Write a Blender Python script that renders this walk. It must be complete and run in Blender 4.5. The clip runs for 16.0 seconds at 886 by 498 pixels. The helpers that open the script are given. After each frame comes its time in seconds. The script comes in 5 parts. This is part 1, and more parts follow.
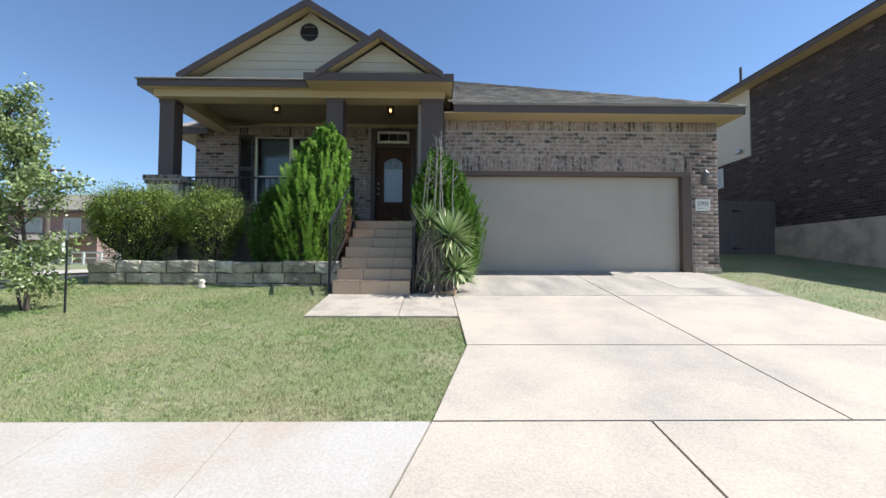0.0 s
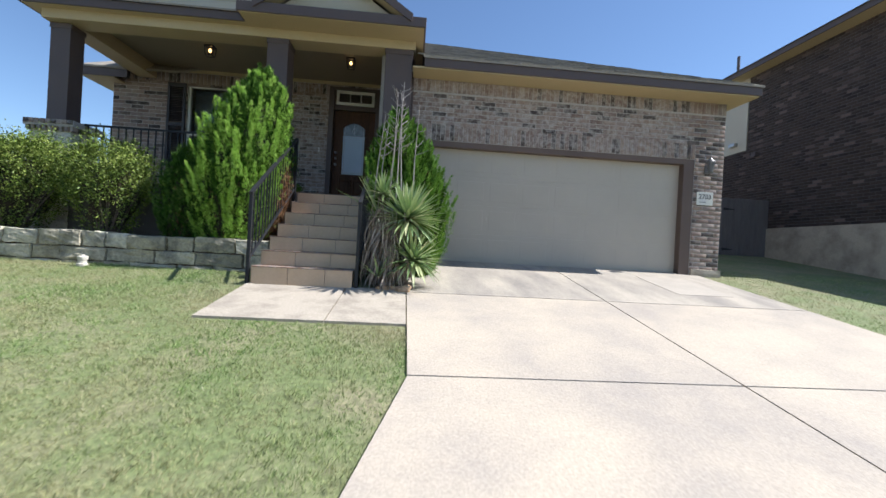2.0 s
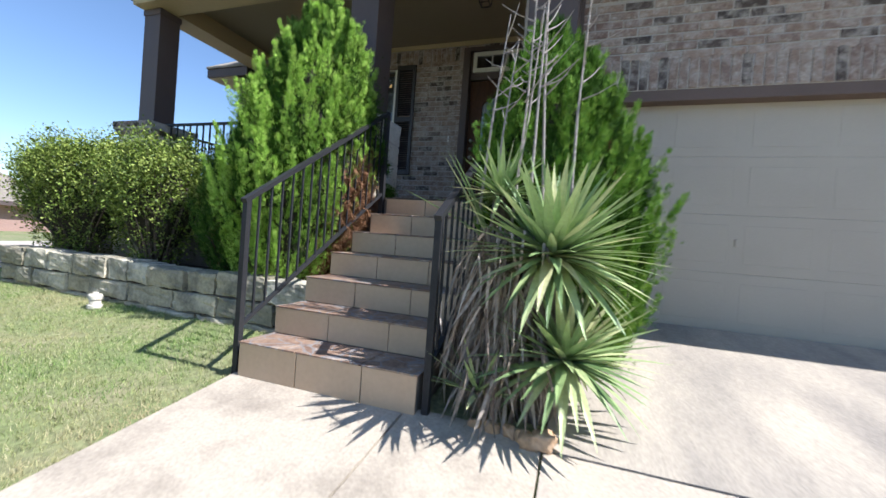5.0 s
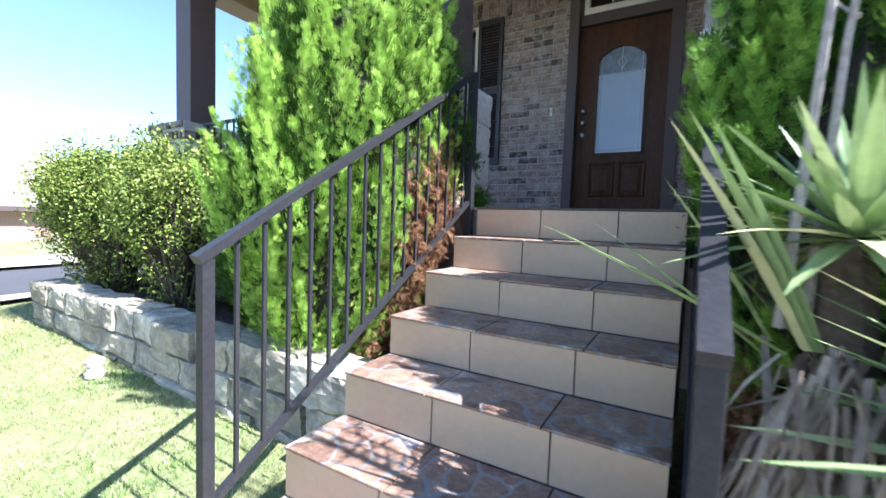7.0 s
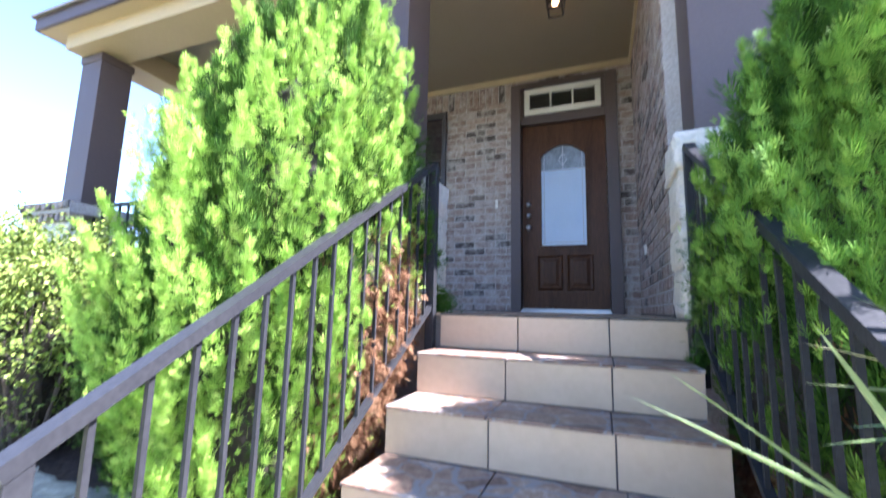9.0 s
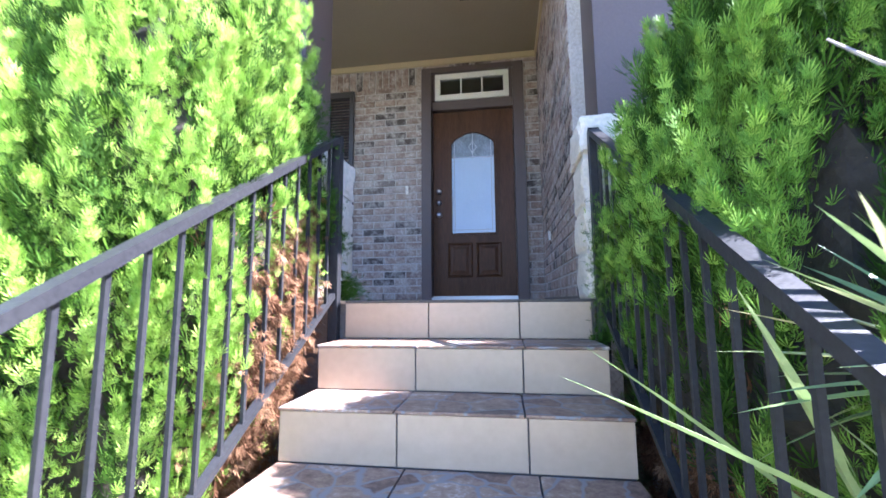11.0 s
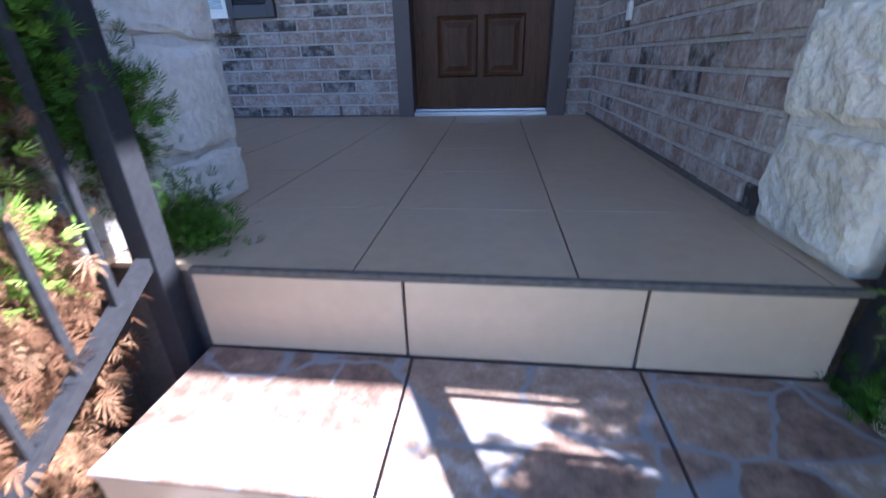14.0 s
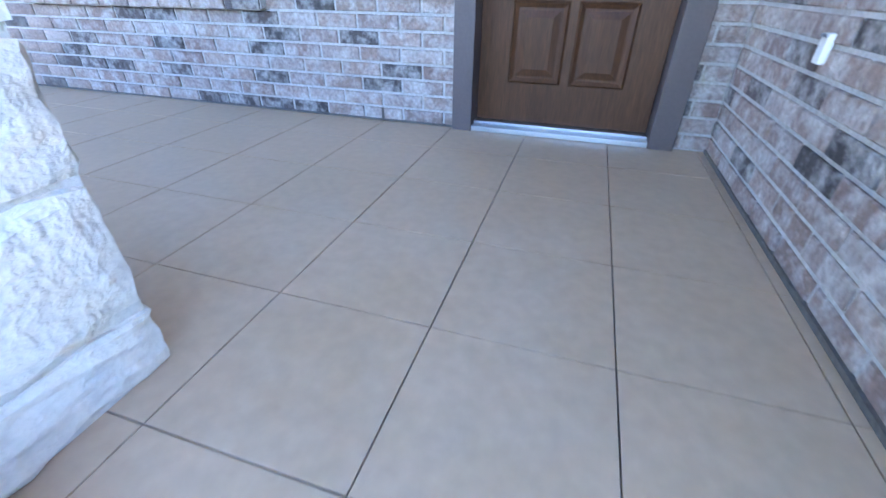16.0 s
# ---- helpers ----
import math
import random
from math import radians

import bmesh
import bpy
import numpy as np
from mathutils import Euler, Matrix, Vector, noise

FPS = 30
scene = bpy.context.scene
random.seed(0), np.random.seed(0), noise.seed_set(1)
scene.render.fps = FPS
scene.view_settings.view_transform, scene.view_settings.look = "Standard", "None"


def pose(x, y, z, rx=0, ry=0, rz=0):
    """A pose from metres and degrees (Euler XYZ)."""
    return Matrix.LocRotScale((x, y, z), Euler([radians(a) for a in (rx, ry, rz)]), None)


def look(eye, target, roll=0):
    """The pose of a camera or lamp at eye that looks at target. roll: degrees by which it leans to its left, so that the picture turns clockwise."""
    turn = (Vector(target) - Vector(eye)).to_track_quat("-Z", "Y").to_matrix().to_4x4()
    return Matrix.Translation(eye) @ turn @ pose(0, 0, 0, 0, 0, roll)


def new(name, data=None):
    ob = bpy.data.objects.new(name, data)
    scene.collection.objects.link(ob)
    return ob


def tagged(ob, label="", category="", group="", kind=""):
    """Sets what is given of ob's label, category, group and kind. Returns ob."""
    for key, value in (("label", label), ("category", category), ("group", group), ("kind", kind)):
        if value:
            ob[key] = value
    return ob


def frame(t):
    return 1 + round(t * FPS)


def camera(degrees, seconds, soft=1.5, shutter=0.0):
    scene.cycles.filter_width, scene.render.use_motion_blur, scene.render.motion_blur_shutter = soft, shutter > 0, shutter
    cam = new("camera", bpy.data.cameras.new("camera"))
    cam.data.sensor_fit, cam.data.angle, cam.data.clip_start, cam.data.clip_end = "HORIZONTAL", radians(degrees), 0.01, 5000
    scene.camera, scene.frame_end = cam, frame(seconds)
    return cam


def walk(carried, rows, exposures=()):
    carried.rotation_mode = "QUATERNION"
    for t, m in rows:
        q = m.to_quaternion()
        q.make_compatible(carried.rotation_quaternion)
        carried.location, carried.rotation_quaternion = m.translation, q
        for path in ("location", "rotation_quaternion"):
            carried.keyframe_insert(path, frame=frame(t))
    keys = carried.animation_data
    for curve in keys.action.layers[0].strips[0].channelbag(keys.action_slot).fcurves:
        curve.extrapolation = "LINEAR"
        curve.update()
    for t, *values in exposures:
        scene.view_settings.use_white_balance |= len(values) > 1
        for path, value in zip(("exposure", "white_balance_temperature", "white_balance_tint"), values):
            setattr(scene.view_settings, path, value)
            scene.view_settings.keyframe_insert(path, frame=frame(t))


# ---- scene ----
cam = camera(93.6, 16.0, shutter=0.4)
PATH = [
    (0, (-0.17, 0.123, 1.327), (-0.139, 2.121, 1.397), 0.2),
    (0.5, (-0.112, 0.226, 1.328), (-0.081, 2.226, 1.352), 0.9),
    (1, (-0.086, 0.583, 1.36), (-0.065, 2.581, 1.432), 2.4),
    (1.5, (0.002, 1.001, 1.368), (0.164, 2.994, 1.417), 1.4),
    (2, (0.135, 1.503, 1.399), (0.282, 3.497, 1.395), 3.2),
    (2.5, (0.213, 2.023, 1.471), (0.316, 4.019, 1.556), 2.6),
    (3, (0.3, 2.523, 1.521), (0.361, 4.52, 1.609), 1.6),
    (3.5, (0.381, 3.047, 1.571), (0.319, 5.045, 1.626), 2.5),
    (4, (0.416, 3.551, 1.655), (0.321, 5.548, 1.599), 2.4),
    (4.5, (0.33, 4.176, 1.671), (-0.034, 6.143, 1.673), 4.5),
    (5, (0.236, 4.697, 1.773), (-0.436, 6.581, 1.743), 4.3),
    (5.2, (0.182, 4.893, 1.798), (-0.536, 6.759, 1.762), 3.5),
    (7.3, (-0.685, 6.171, 2.111), (-1.706, 7.883, 1.948), 1.8),
    (7.5, (-0.734, 6.231, 2.117), (-1.726, 7.954, 1.899), 1.4),
    (8, (-0.847, 6.302, 2.107), (-1.751, 8.053, 1.761), 2.3),
    (8.5, (-0.928, 6.348, 2.151), (-1.712, 8.186, 2.056), 1.6),
    (9, (-0.965, 6.365, 2.227), (-1.668, 8.216, 2.508), 1.3),
    (9.2, (-0.957, 6.36, 2.242), (-1.631, 8.199, 2.647), 0.5),
    (11.3, (-1.001, 6.608, 2.196), (-1.263, 8.585, 2.346), 0.0),
    (11.5, (-1.005, 6.708, 2.198), (-1.266, 8.691, 2.248), 0.2),
    (12, (-1.014, 6.893, 2.176), (-1.335, 8.843, 1.871), 0.3),
    (12.5, (-1.159, 7.248, 2.205), (-1.499, 9.129, 1.615), -0.7),
    (13, (-1.182, 7.475, 2.294), (-1.472, 9.331, 1.606), 0.8),
    (13.5, (-1.212, 7.675, 2.438), (-1.555, 9.495, 1.682), -0.1),
    (14, (-1.213, 7.918, 2.572), (-1.445, 9.723, 1.742), -1.5),
    (14.5, (-1.199, 8.117, 2.659), (-1.392, 9.944, 1.868), 1.3),
    (15, (-1.183, 8.294, 2.764), (-1.546, 10.045, 1.869), 0.7),
    (15.5, (-1.214, 8.492, 2.876), (-1.63, 10.105, 1.769), -1.1),
    (16, (-1.229, 8.699, 2.906), (-1.732, 10.308, 1.83), 0.6),
]
EXPOSURES = [(0.0, 0.65, 5800, 10), (4.0, 0.72, 5800, 11), (5.2, 1.0, 5750, 12), (7.3, 2.1, 5500, 17), (8.2, 2.5, 5500, 21), (9.2, 2.85, 5450, 23), (11.3, 3.1, 5350, 24), (12.5, 3.3, 5300, 26), (13.0, 3.15, 5300, 27), (14.0, 2.68, 5100, 22), (14.5, 2.45, 5250, 27), (15.0, 3.85, 5200, 22), (15.5, 4.25, 5230, 18), (16.0, 4.5, 5200, 15)]
walk(cam, [(t, look(eye, target, roll)) for t, eye, target, roll in PATH], EXPOSURES)

# ---- light ----
SUN = Vector((0.815, -0.02, 1.0)).normalized()
sun = new("sun", bpy.data.lights.new("sun", "SUN"))
sun.data.energy, sun.data.angle, sun.data.color = 5.0, radians(0.53), (1.0, 0.95, 0.88)
sun.matrix_world = look(Vector((0, 0, 30)) + SUN * 20, (0, 0, 30))
world = bpy.data.worlds.new("sky")
scene.world = world
world.use_nodes = True
wn = world.node_tree
sky = wn.nodes.new("ShaderNodeTexSky")
sky.sky_type, sky.sun_disc = "NISHITA", False
sky.sun_elevation = math.asin(SUN.z)
sky.sun_rotation = math.atan2(SUN.x, SUN.y)
sky.dust_density, sky.ozone_density, sky.altitude = 0.25, 2.2, 200
wn.links.new(sky.outputs[0], wn.nodes["Background"].inputs[0])
wn.nodes["Background"].inputs[1].default_value = 0.098

# ---- materials ----


def mat(name, base, rough=0.8, var=0.25, big=0.6, fine=40.0, bump=0.15, metal=0.0, second=None, stain=0.5, rand="", ramp=None, stretch=(1, 1, 1), spec=0.5, trans=0.0):
    """A procedural surface: base colour, a second colour in patches, fine grain and bump."""
    m = bpy.data.materials.new(name)
    m.use_nodes = True
    t = m.node_tree
    n, l = t.nodes, t.links
    b = n["Principled BSDF"]
    b.inputs["Roughness"].default_value, b.inputs["Metallic"].default_value = rough, metal
    b.inputs["Specular IOR Level"].default_value = spec
    geo = n.new("ShaderNodeNewGeometry")
    mp = n.new("ShaderNodeMapping")
    mp.inputs["Scale"].default_value = stretch
    l.new(geo.outputs["Position"], mp.inputs[0])
    nb = n.new("ShaderNodeTexNoise")
    nb.inputs["Scale"].default_value, nb.inputs["Detail"].default_value, nb.inputs["Roughness"].default_value = big, 6, 0.65
    l.new(mp.outputs[0], nb.inputs["Vector"])
    nf = n.new("ShaderNodeTexNoise")
    nf.inputs["Scale"].default_value, nf.inputs["Detail"].default_value = fine, 4
    l.new(mp.outputs[0], nf.inputs["Vector"])
    if ramp:
        cr = n.new("ShaderNodeValToRGB")
        cr.color_ramp.interpolation = "LINEAR"
        while len(cr.color_ramp.elements) < len(ramp):
            cr.color_ramp.elements.new(0.5)
        for e, (p, c) in zip(cr.color_ramp.elements, ramp):
            e.position, e.color = p, (*c, 1)
        if rand == "object":
            src = n.new("ShaderNodeObjectInfo").outputs["Random"]
        elif rand == "island":
            src = geo.outputs["Random Per Island"]
        else:
            src = nb.outputs["Fac"]
        l.new(src, cr.inputs[0])
        col = cr.outputs[0]
    else:
        rgb = n.new("ShaderNodeRGB")
        rgb.outputs[0].default_value = (*base, 1)
        col = rgb.outputs[0]
    if second:
        sharp = n.new("ShaderNodeMapRange")
        sharp.inputs["From Min"].default_value, sharp.inputs["From Max"].default_value = 0.42, 0.68
        sharp.inputs["To Max"].default_value = stain
        l.new(nb.outputs["Fac"], sharp.inputs["Value"])
        mx = n.new("ShaderNodeMix")
        mx.data_type = "RGBA"
        l.new(sharp.outputs[0], mx.inputs["Factor"])
        l.new(col, mx.inputs["A"])
        mx.inputs["B"].default_value = (*second, 1)
        col = mx.outputs["Result"]
    hs = n.new("ShaderNodeHueSaturation")
    mr = n.new("ShaderNodeMapRange")
    mr.inputs["From Min"].default_value, mr.inputs["From Max"].default_value = 0.25, 0.75
    mr.inputs["To Min"].default_value, mr.inputs["To Max"].default_value = 1 - var, 1 + var
    l.new(nf.outputs["Fac"], mr.inputs["Value"])
    l.new(mr.outputs[0], hs.inputs["Value"])
    l.new(col, hs.inputs["Color"])
    l.new(hs.outputs[0], b.inputs["Base Color"])
    rr = n.new("ShaderNodeMapRange")
    rr.inputs["To Min"].default_value, rr.inputs["To Max"].default_value = max(0.03, rough - 0.12), min(1, rough + 0.12)
    l.new(nb.outputs["Fac"], rr.inputs["Value"])
    l.new(rr.outputs[0], b.inputs["Roughness"])
    if bump:
        bp = n.new("ShaderNodeBump")
        bp.inputs["Strength"].default_value, bp.inputs["Distance"].default_value = bump, 0.01
        l.new(nf.outputs["Fac"], bp.inputs["Height"])
        l.new(bp.outputs[0], b.inputs["Normal"])
    if trans:
        tr = n.new("ShaderNodeBsdfTranslucent")
        l.new(hs.outputs[0], tr.inputs["Color"])
        ms = n.new("ShaderNodeMixShader")
        ms.inputs[0].default_value = trans
        l.new(b.outputs[0], ms.inputs[1])
        l.new(tr.outputs[0], ms.inputs[2])
        l.new(ms.outputs[0], n["Material Output"].inputs[0])
    return m


BRICKS = [(0.0, (0.20, 0.135, 0.105)), (0.25, (0.29, 0.21, 0.165)), (0.45, (0.19, 0.125, 0.10)), (0.62, (0.25, 0.19, 0.16)), (0.79, (0.33, 0.255, 0.21)), (0.815, (0.042, 0.032, 0.028)), (1.0, (0.09, 0.066, 0.056))]
M = dict(
    brick=mat("brick", (0.3, 0.24, 0.2), 0.9, 0.28, 13, 55, 0.9, rand="object", ramp=BRICKS, second=(0.50, 0.45, 0.40), stain=0.74),
    brick_far=mat("brick_field", (0.3, 0.24, 0.2), 0.9, 0.3, 9, 60, 0.5, rand="island", ramp=BRICKS, second=(0.42, 0.36, 0.31), stain=0.35),
    mortar=mat("mortar", (0.43, 0.39, 0.35), 0.95, 0.2, 5, 60, 0.9, second=(0.33, 0.29, 0.25), stain=0.5),
    tan_stone=mat("tan_sandstone", (0.46, 0.30, 0.17), 0.9, 0.2, 9, 50, 0.6, second=(0.55, 0.42, 0.30), stain=0.6),
    stone_mortar=mat("pale_mortar", (0.58, 0.53, 0.45), 0.95, 0.1, 4, 60, 0.5),
    pewter=mat("pewter_metal", (0.13, 0.125, 0.12), 0.5, 0.1, 6, 60, 0.05),
    concrete=mat("driveway_concrete", (0.51, 0.425, 0.32), 0.9, 0.15, 0.75, 55, 0.3, second=(0.34, 0.295, 0.25), stain=0.8),
    walk=mat("walk_concrete", (0.46, 0.39, 0.30), 0.9, 0.16, 2.1, 55, 0.3, second=(0.24, 0.20, 0.155), stain=0.85),
    sidewalk=mat("sidewalk_concrete", (0.47, 0.425, 0.36), 0.9, 0.12, 0.8, 55, 0.25, second=(0.41, 0.32, 0.23), stain=0.85),
    patch=mat("new_concrete", (0.45, 0.39, 0.315), 0.9, 0.1, 1.5, 55, 0.2, second=(0.38, 0.33, 0.27), stain=0.8),
    concrete_old=mat("stained_concrete", (0.46, 0.395, 0.31), 0.9, 0.15, 0.9, 48, 0.3, second=(0.22, 0.195, 0.17), stain=0.8, stretch=(1.6, 0.5, 1)),
    joint=mat("joint_dark", (0.10, 0.085, 0.07), 0.95, 0.3, 3, 60, 0.2),
    soil=mat("lawn_soil", (0.17, 0.20, 0.075), 0.95, 0.4, 1.2, 30, 0.6, second=(0.29, 0.24, 0.145), stain=0.8),
    mulch=mat("mulch", (0.07, 0.045, 0.03), 0.95, 0.5, 4, 30, 0.9, second=(0.13, 0.08, 0.05)),
    asphalt=mat("asphalt", (0.06, 0.06, 0.062), 0.9, 0.25, 0.7, 80, 0.4, second=(0.085, 0.082, 0.08)),
    trim=mat("brown_trim_paint", (0.088, 0.063, 0.056), 0.55, 0.08, 1.2, 70, 0.08, second=(0.105, 0.077, 0.068)),
    trim_g=mat("garage_trim_paint", (0.125, 0.083, 0.063), 0.55, 0.08, 1.2, 70, 0.08, second=(0.10, 0.068, 0.053)),
    tan=mat("tan_paint", (0.46, 0.36, 0.20), 0.6, 0.05, 0.8, 70, 0.05, second=(0.42, 0.33, 0.19)),
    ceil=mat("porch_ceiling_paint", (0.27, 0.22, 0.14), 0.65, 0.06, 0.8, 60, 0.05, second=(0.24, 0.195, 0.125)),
    siding=mat("cream_siding", (0.52, 0.47, 0.36), 0.6, 0.05, 0.8, 60, 0.06, second=(0.48, 0.43, 0.34)),
    garage=mat("garage_door_paint", (0.43, 0.385, 0.315), 0.5, 0.05, 1.1, 120, 0.12, second=(0.39, 0.345, 0.285), stain=0.6),
    shingle=mat("shingle", (0.16, 0.13, 0.105), 0.95, 0.35, 2, 90, 0.6, rand="island", ramp=[(0, (0.17, 0.145, 0.115)), (0.5, (0.25, 0.215, 0.17)), (1, (0.32, 0.275, 0.22))]),
    tile=mat("riser_tile", (0.50, 0.36, 0.235), 0.35, 0.05, 3.0, 30, 0.03, second=(0.54, 0.40, 0.27), stain=0.7),
    porch_tile=mat("porch_tile", (0.42, 0.30, 0.185), 0.36, 0.07, 2.4, 26, 0.03, second=(0.47, 0.35, 0.235), stain=0.7),
    grout=mat("grout", (0.17, 0.145, 0.125), 0.9, 0.2, 4, 80, 0.2),
    stone=mat("limestone", (0.68, 0.62, 0.52), 0.9, 0.12, 4.5, 40, 1.0, second=(0.55, 0.475, 0.36), stain=0.55),
    wallstone=mat("weathered_limestone", (0.47, 0.42, 0.325), 0.92, 0.25, 3.4, 30, 0.9, rand="object", ramp=[(0, (0.36, 0.31, 0.21)), (0.5, (0.54, 0.475, 0.345)), (1, (0.68, 0.61, 0.47))], second=(0.10, 0.097, 0.085), stain=0.8),
    iron=mat("black_iron", (0.029, 0.029, 0.031), 0.40, 0.2, 3, 80, 0.08, second=(0.044, 0.043, 0.042), stain=0.4, spec=0.15),
    wood=mat("dark_oak", (0.085, 0.037, 0.016), 0.45, 0.3, 2, 26, 0.12, second=(0.05, 0.021, 0.010), stain=0.7, stretch=(6, 6, 0.5), spec=0.2),
    white=mat("white_vinyl", (0.72, 0.69, 0.62), 0.45, 0.04, 2, 60, 0.03),
    # blue-grey stands in for sky reflected in the window panes
    blind=mat("sky_tinted_blind", (0.16, 0.19, 0.22), 0.5, 0.05, 2, 60, 0.03),
    shutter=mat("shutter_paint", (0.035, 0.030, 0.032), 0.5, 0.08, 2, 60, 0.05),
    steel=mat("brushed_steel", (0.45, 0.45, 0.45), 0.4, 0.06, 5, 90, 0.03, metal=1.0),
    nbrick=mat("dark_brick", (0.1, 0.07, 0.06), 0.92, 0.3, 6, 60, 0.5, rand="island", ramp=[(0, (0.026, 0.017, 0.015)), (0.5, (0.062, 0.041, 0.033)), (0.85, (0.042, 0.028, 0.024)), (1, (0.15, 0.105, 0.088))]),
    nmortar=mat("dark_mortar", (0.10, 0.088, 0.078), 0.95, 0.15, 3, 90, 0.3),
    fence=mat("weathered_fence", (0.15, 0.13, 0.125), 0.9, 0.25, 2, 30, 0.4, second=(0.09, 0.08, 0.078), stretch=(5, 5, 0.6)),
    thuja=mat("thuja_foliage", (0.1, 0.2, 0.03), 0.6, 0.2, 3, 30, 0.0, rand="island", ramp=[(0, (0.20, 0.36, 0.045)), (0.5, (0.32, 0.52, 0.07)), (1, (0.48, 0.65, 0.14))], trans=0.1, spec=0.1),
    # deeper green; lowered further because its steps side stands in shade
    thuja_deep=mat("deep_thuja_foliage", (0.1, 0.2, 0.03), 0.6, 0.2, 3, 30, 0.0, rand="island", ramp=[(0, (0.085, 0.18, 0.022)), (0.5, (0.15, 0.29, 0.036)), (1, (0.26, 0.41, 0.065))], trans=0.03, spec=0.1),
    # older inner leaves, darkened further to stand for shade between tufts
    thuja_old_shade=mat("old_shaded_thuja_foliage", (0.04, 0.09, 0.012), 0.7, 0.2, 3, 30, 0.0, rand="island", ramp=[(0, (0.02, 0.05, 0.007)), (1, (0.07, 0.15, 0.016))], spec=0.1),
    # darker green leaf, part of its darkness painted in as shade
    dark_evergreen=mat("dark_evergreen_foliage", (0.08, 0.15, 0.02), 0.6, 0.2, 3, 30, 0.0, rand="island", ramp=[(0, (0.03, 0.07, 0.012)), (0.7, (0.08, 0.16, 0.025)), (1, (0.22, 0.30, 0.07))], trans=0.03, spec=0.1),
    thuja_dead=mat("dead_foliage", (0.25, 0.13, 0.06), 0.8, 0.25, 5, 40, 0.0, rand="island", ramp=[(0, (0.10, 0.042, 0.018)), (0.5, (0.20, 0.098, 0.046)), (1, (0.33, 0.19, 0.10))], trans=0.04, spec=0.2),
    hedge=mat("hedge_leaf", (0.09, 0.14, 0.03), 0.45, 0.2, 4, 30, 0.0, rand="island", ramp=[(0, (0.05, 0.08, 0.014)), (0.5, (0.155, 0.215, 0.038)), (0.8, (0.25, 0.31, 0.06)), (1, (0.37, 0.42, 0.12))], trans=0.06, spec=0.15),
    oak=mat("oak_leaf", (0.1, 0.14, 0.05), 0.4, 0.2, 4, 30, 0.0, rand="island", ramp=[(0, (0.13, 0.19, 0.055)), (0.6, (0.26, 0.33, 0.11)), (1, (0.42, 0.46, 0.23))], trans=0.25, spec=0.5),
    yucca=mat("yucca_leaf", (0.12, 0.19, 0.05), 0.4, 0.15, 6, 40, 0.05, rand="object", ramp=[(0, (0.15, 0.23, 0.09)), (0.5, (0.28, 0.38, 0.15)), (0.85, (0.45, 0.52, 0.24)), (1, (0.58, 0.56, 0.30))], trans=0.12, spec=0.5),
    yucca_dead=mat("dead_yucca_leaf", (0.3, 0.25, 0.2), 0.85, 0.3, 8, 40, 0.1, rand="island", ramp=[(0, (0.16, 0.12, 0.09)), (0.5, (0.30, 0.25, 0.20)), (1, (0.44, 0.38, 0.32))], spec=0.2),
    dead_wood=mat("grey_dead_wood", (0.32, 0.28, 0.25), 0.9, 0.3, 6, 50, 0.4),
    grass=mat("grass_blade", (0.1, 0.15, 0.03), 0.6, 0.2, 0.9, 30, 0.0, rand="island", ramp=[(0, (0.06, 0.12, 0.025)), (0.5, (0.21, 0.325, 0.085)), (0.8, (0.34, 0.39, 0.14)), (1, (0.60, 0.54, 0.36))], second=(0.44, 0.37, 0.21), stain=0.95, trans=0.07, spec=0.2),
    solar=mat("solar_panel", (0.012, 0.016, 0.05), 0.15, 0.1, 2, 40, 0.0),
    pinkbrick=mat("far_brick", (0.34, 0.22, 0.18), 0.9, 0.15, 1, 20, 0.1, second=(0.28, 0.18, 0.15)),
    # near-black filler for shrub cores, inner shade put into its colour
    core=mat("dark_core_shade", (0.03, 0.022, 0.014), 0.95, 0.4, 6, 40, 0.8, second=(0.03, 0.035, 0.012)),
    bark=mat("bark", (0.12, 0.09, 0.07), 0.95, 0.35, 8, 60, 0.9),
)


def glass(name, tint, rough=0.02):
    m = bpy.data.materials.new(name)
    m.use_nodes = True
    b = m.node_tree.nodes["Principled BSDF"]
    b.inputs["Base Color"].default_value = (*tint, 1)
    b.inputs["Roughness"].default_value, b.inputs["Transmission Weight"].default_value, b.inputs["IOR"].default_value = rough, 1.0, 1.5
    return m


M["glass"] = glass("window_glass", (0.9, 0.94, 0.95))
M["arch_glass"] = mat("bevelled_glass", (0.16, 0.18, 0.20), 0.1, 0.3, 9, 70, 0.3, second=(0.30, 0.33, 0.36), stain=0.6, spec=0.8)
# pale blue base colour carries the brightness of sky in the glass
M["frosted"] = mat("textured_glass", (0.62, 0.72, 0.84), 0.12, 0.06, 3, 120, 0.25, second=(0.52, 0.64, 0.78), stain=0.6, trans=0.35, spec=1.0)


def glow(name, colour, power):
    m = bpy.data.materials.new(name)
    m.use_nodes = True
    b = m.node_tree.nodes["Principled BSDF"]
    b.inputs["Base Color"].default_value = (*colour, 1)
    b.inputs["Emission Color"].default_value, b.inputs["Emission Strength"].default_value = (*colour, 1), power
    return m


M["bulb"] = glow("lit_bulb", (1.0, 0.55, 0.18), 2.6)

# ---- building helpers ----


def link(name, bm, material, parent=None, label="", smooth=False):
    me = bpy.data.meshes.new(name)
    bm.normal_update()
    bm.to_mesh(me)
    bm.free()
    me.materials.append(material)
    if smooth:
        for p in me.polygons:
            p.use_smooth = True
    ob = new(name, me)
    if parent:
        ob.parent = parent
    if label:
        ob["label"] = label
    return ob


part = link


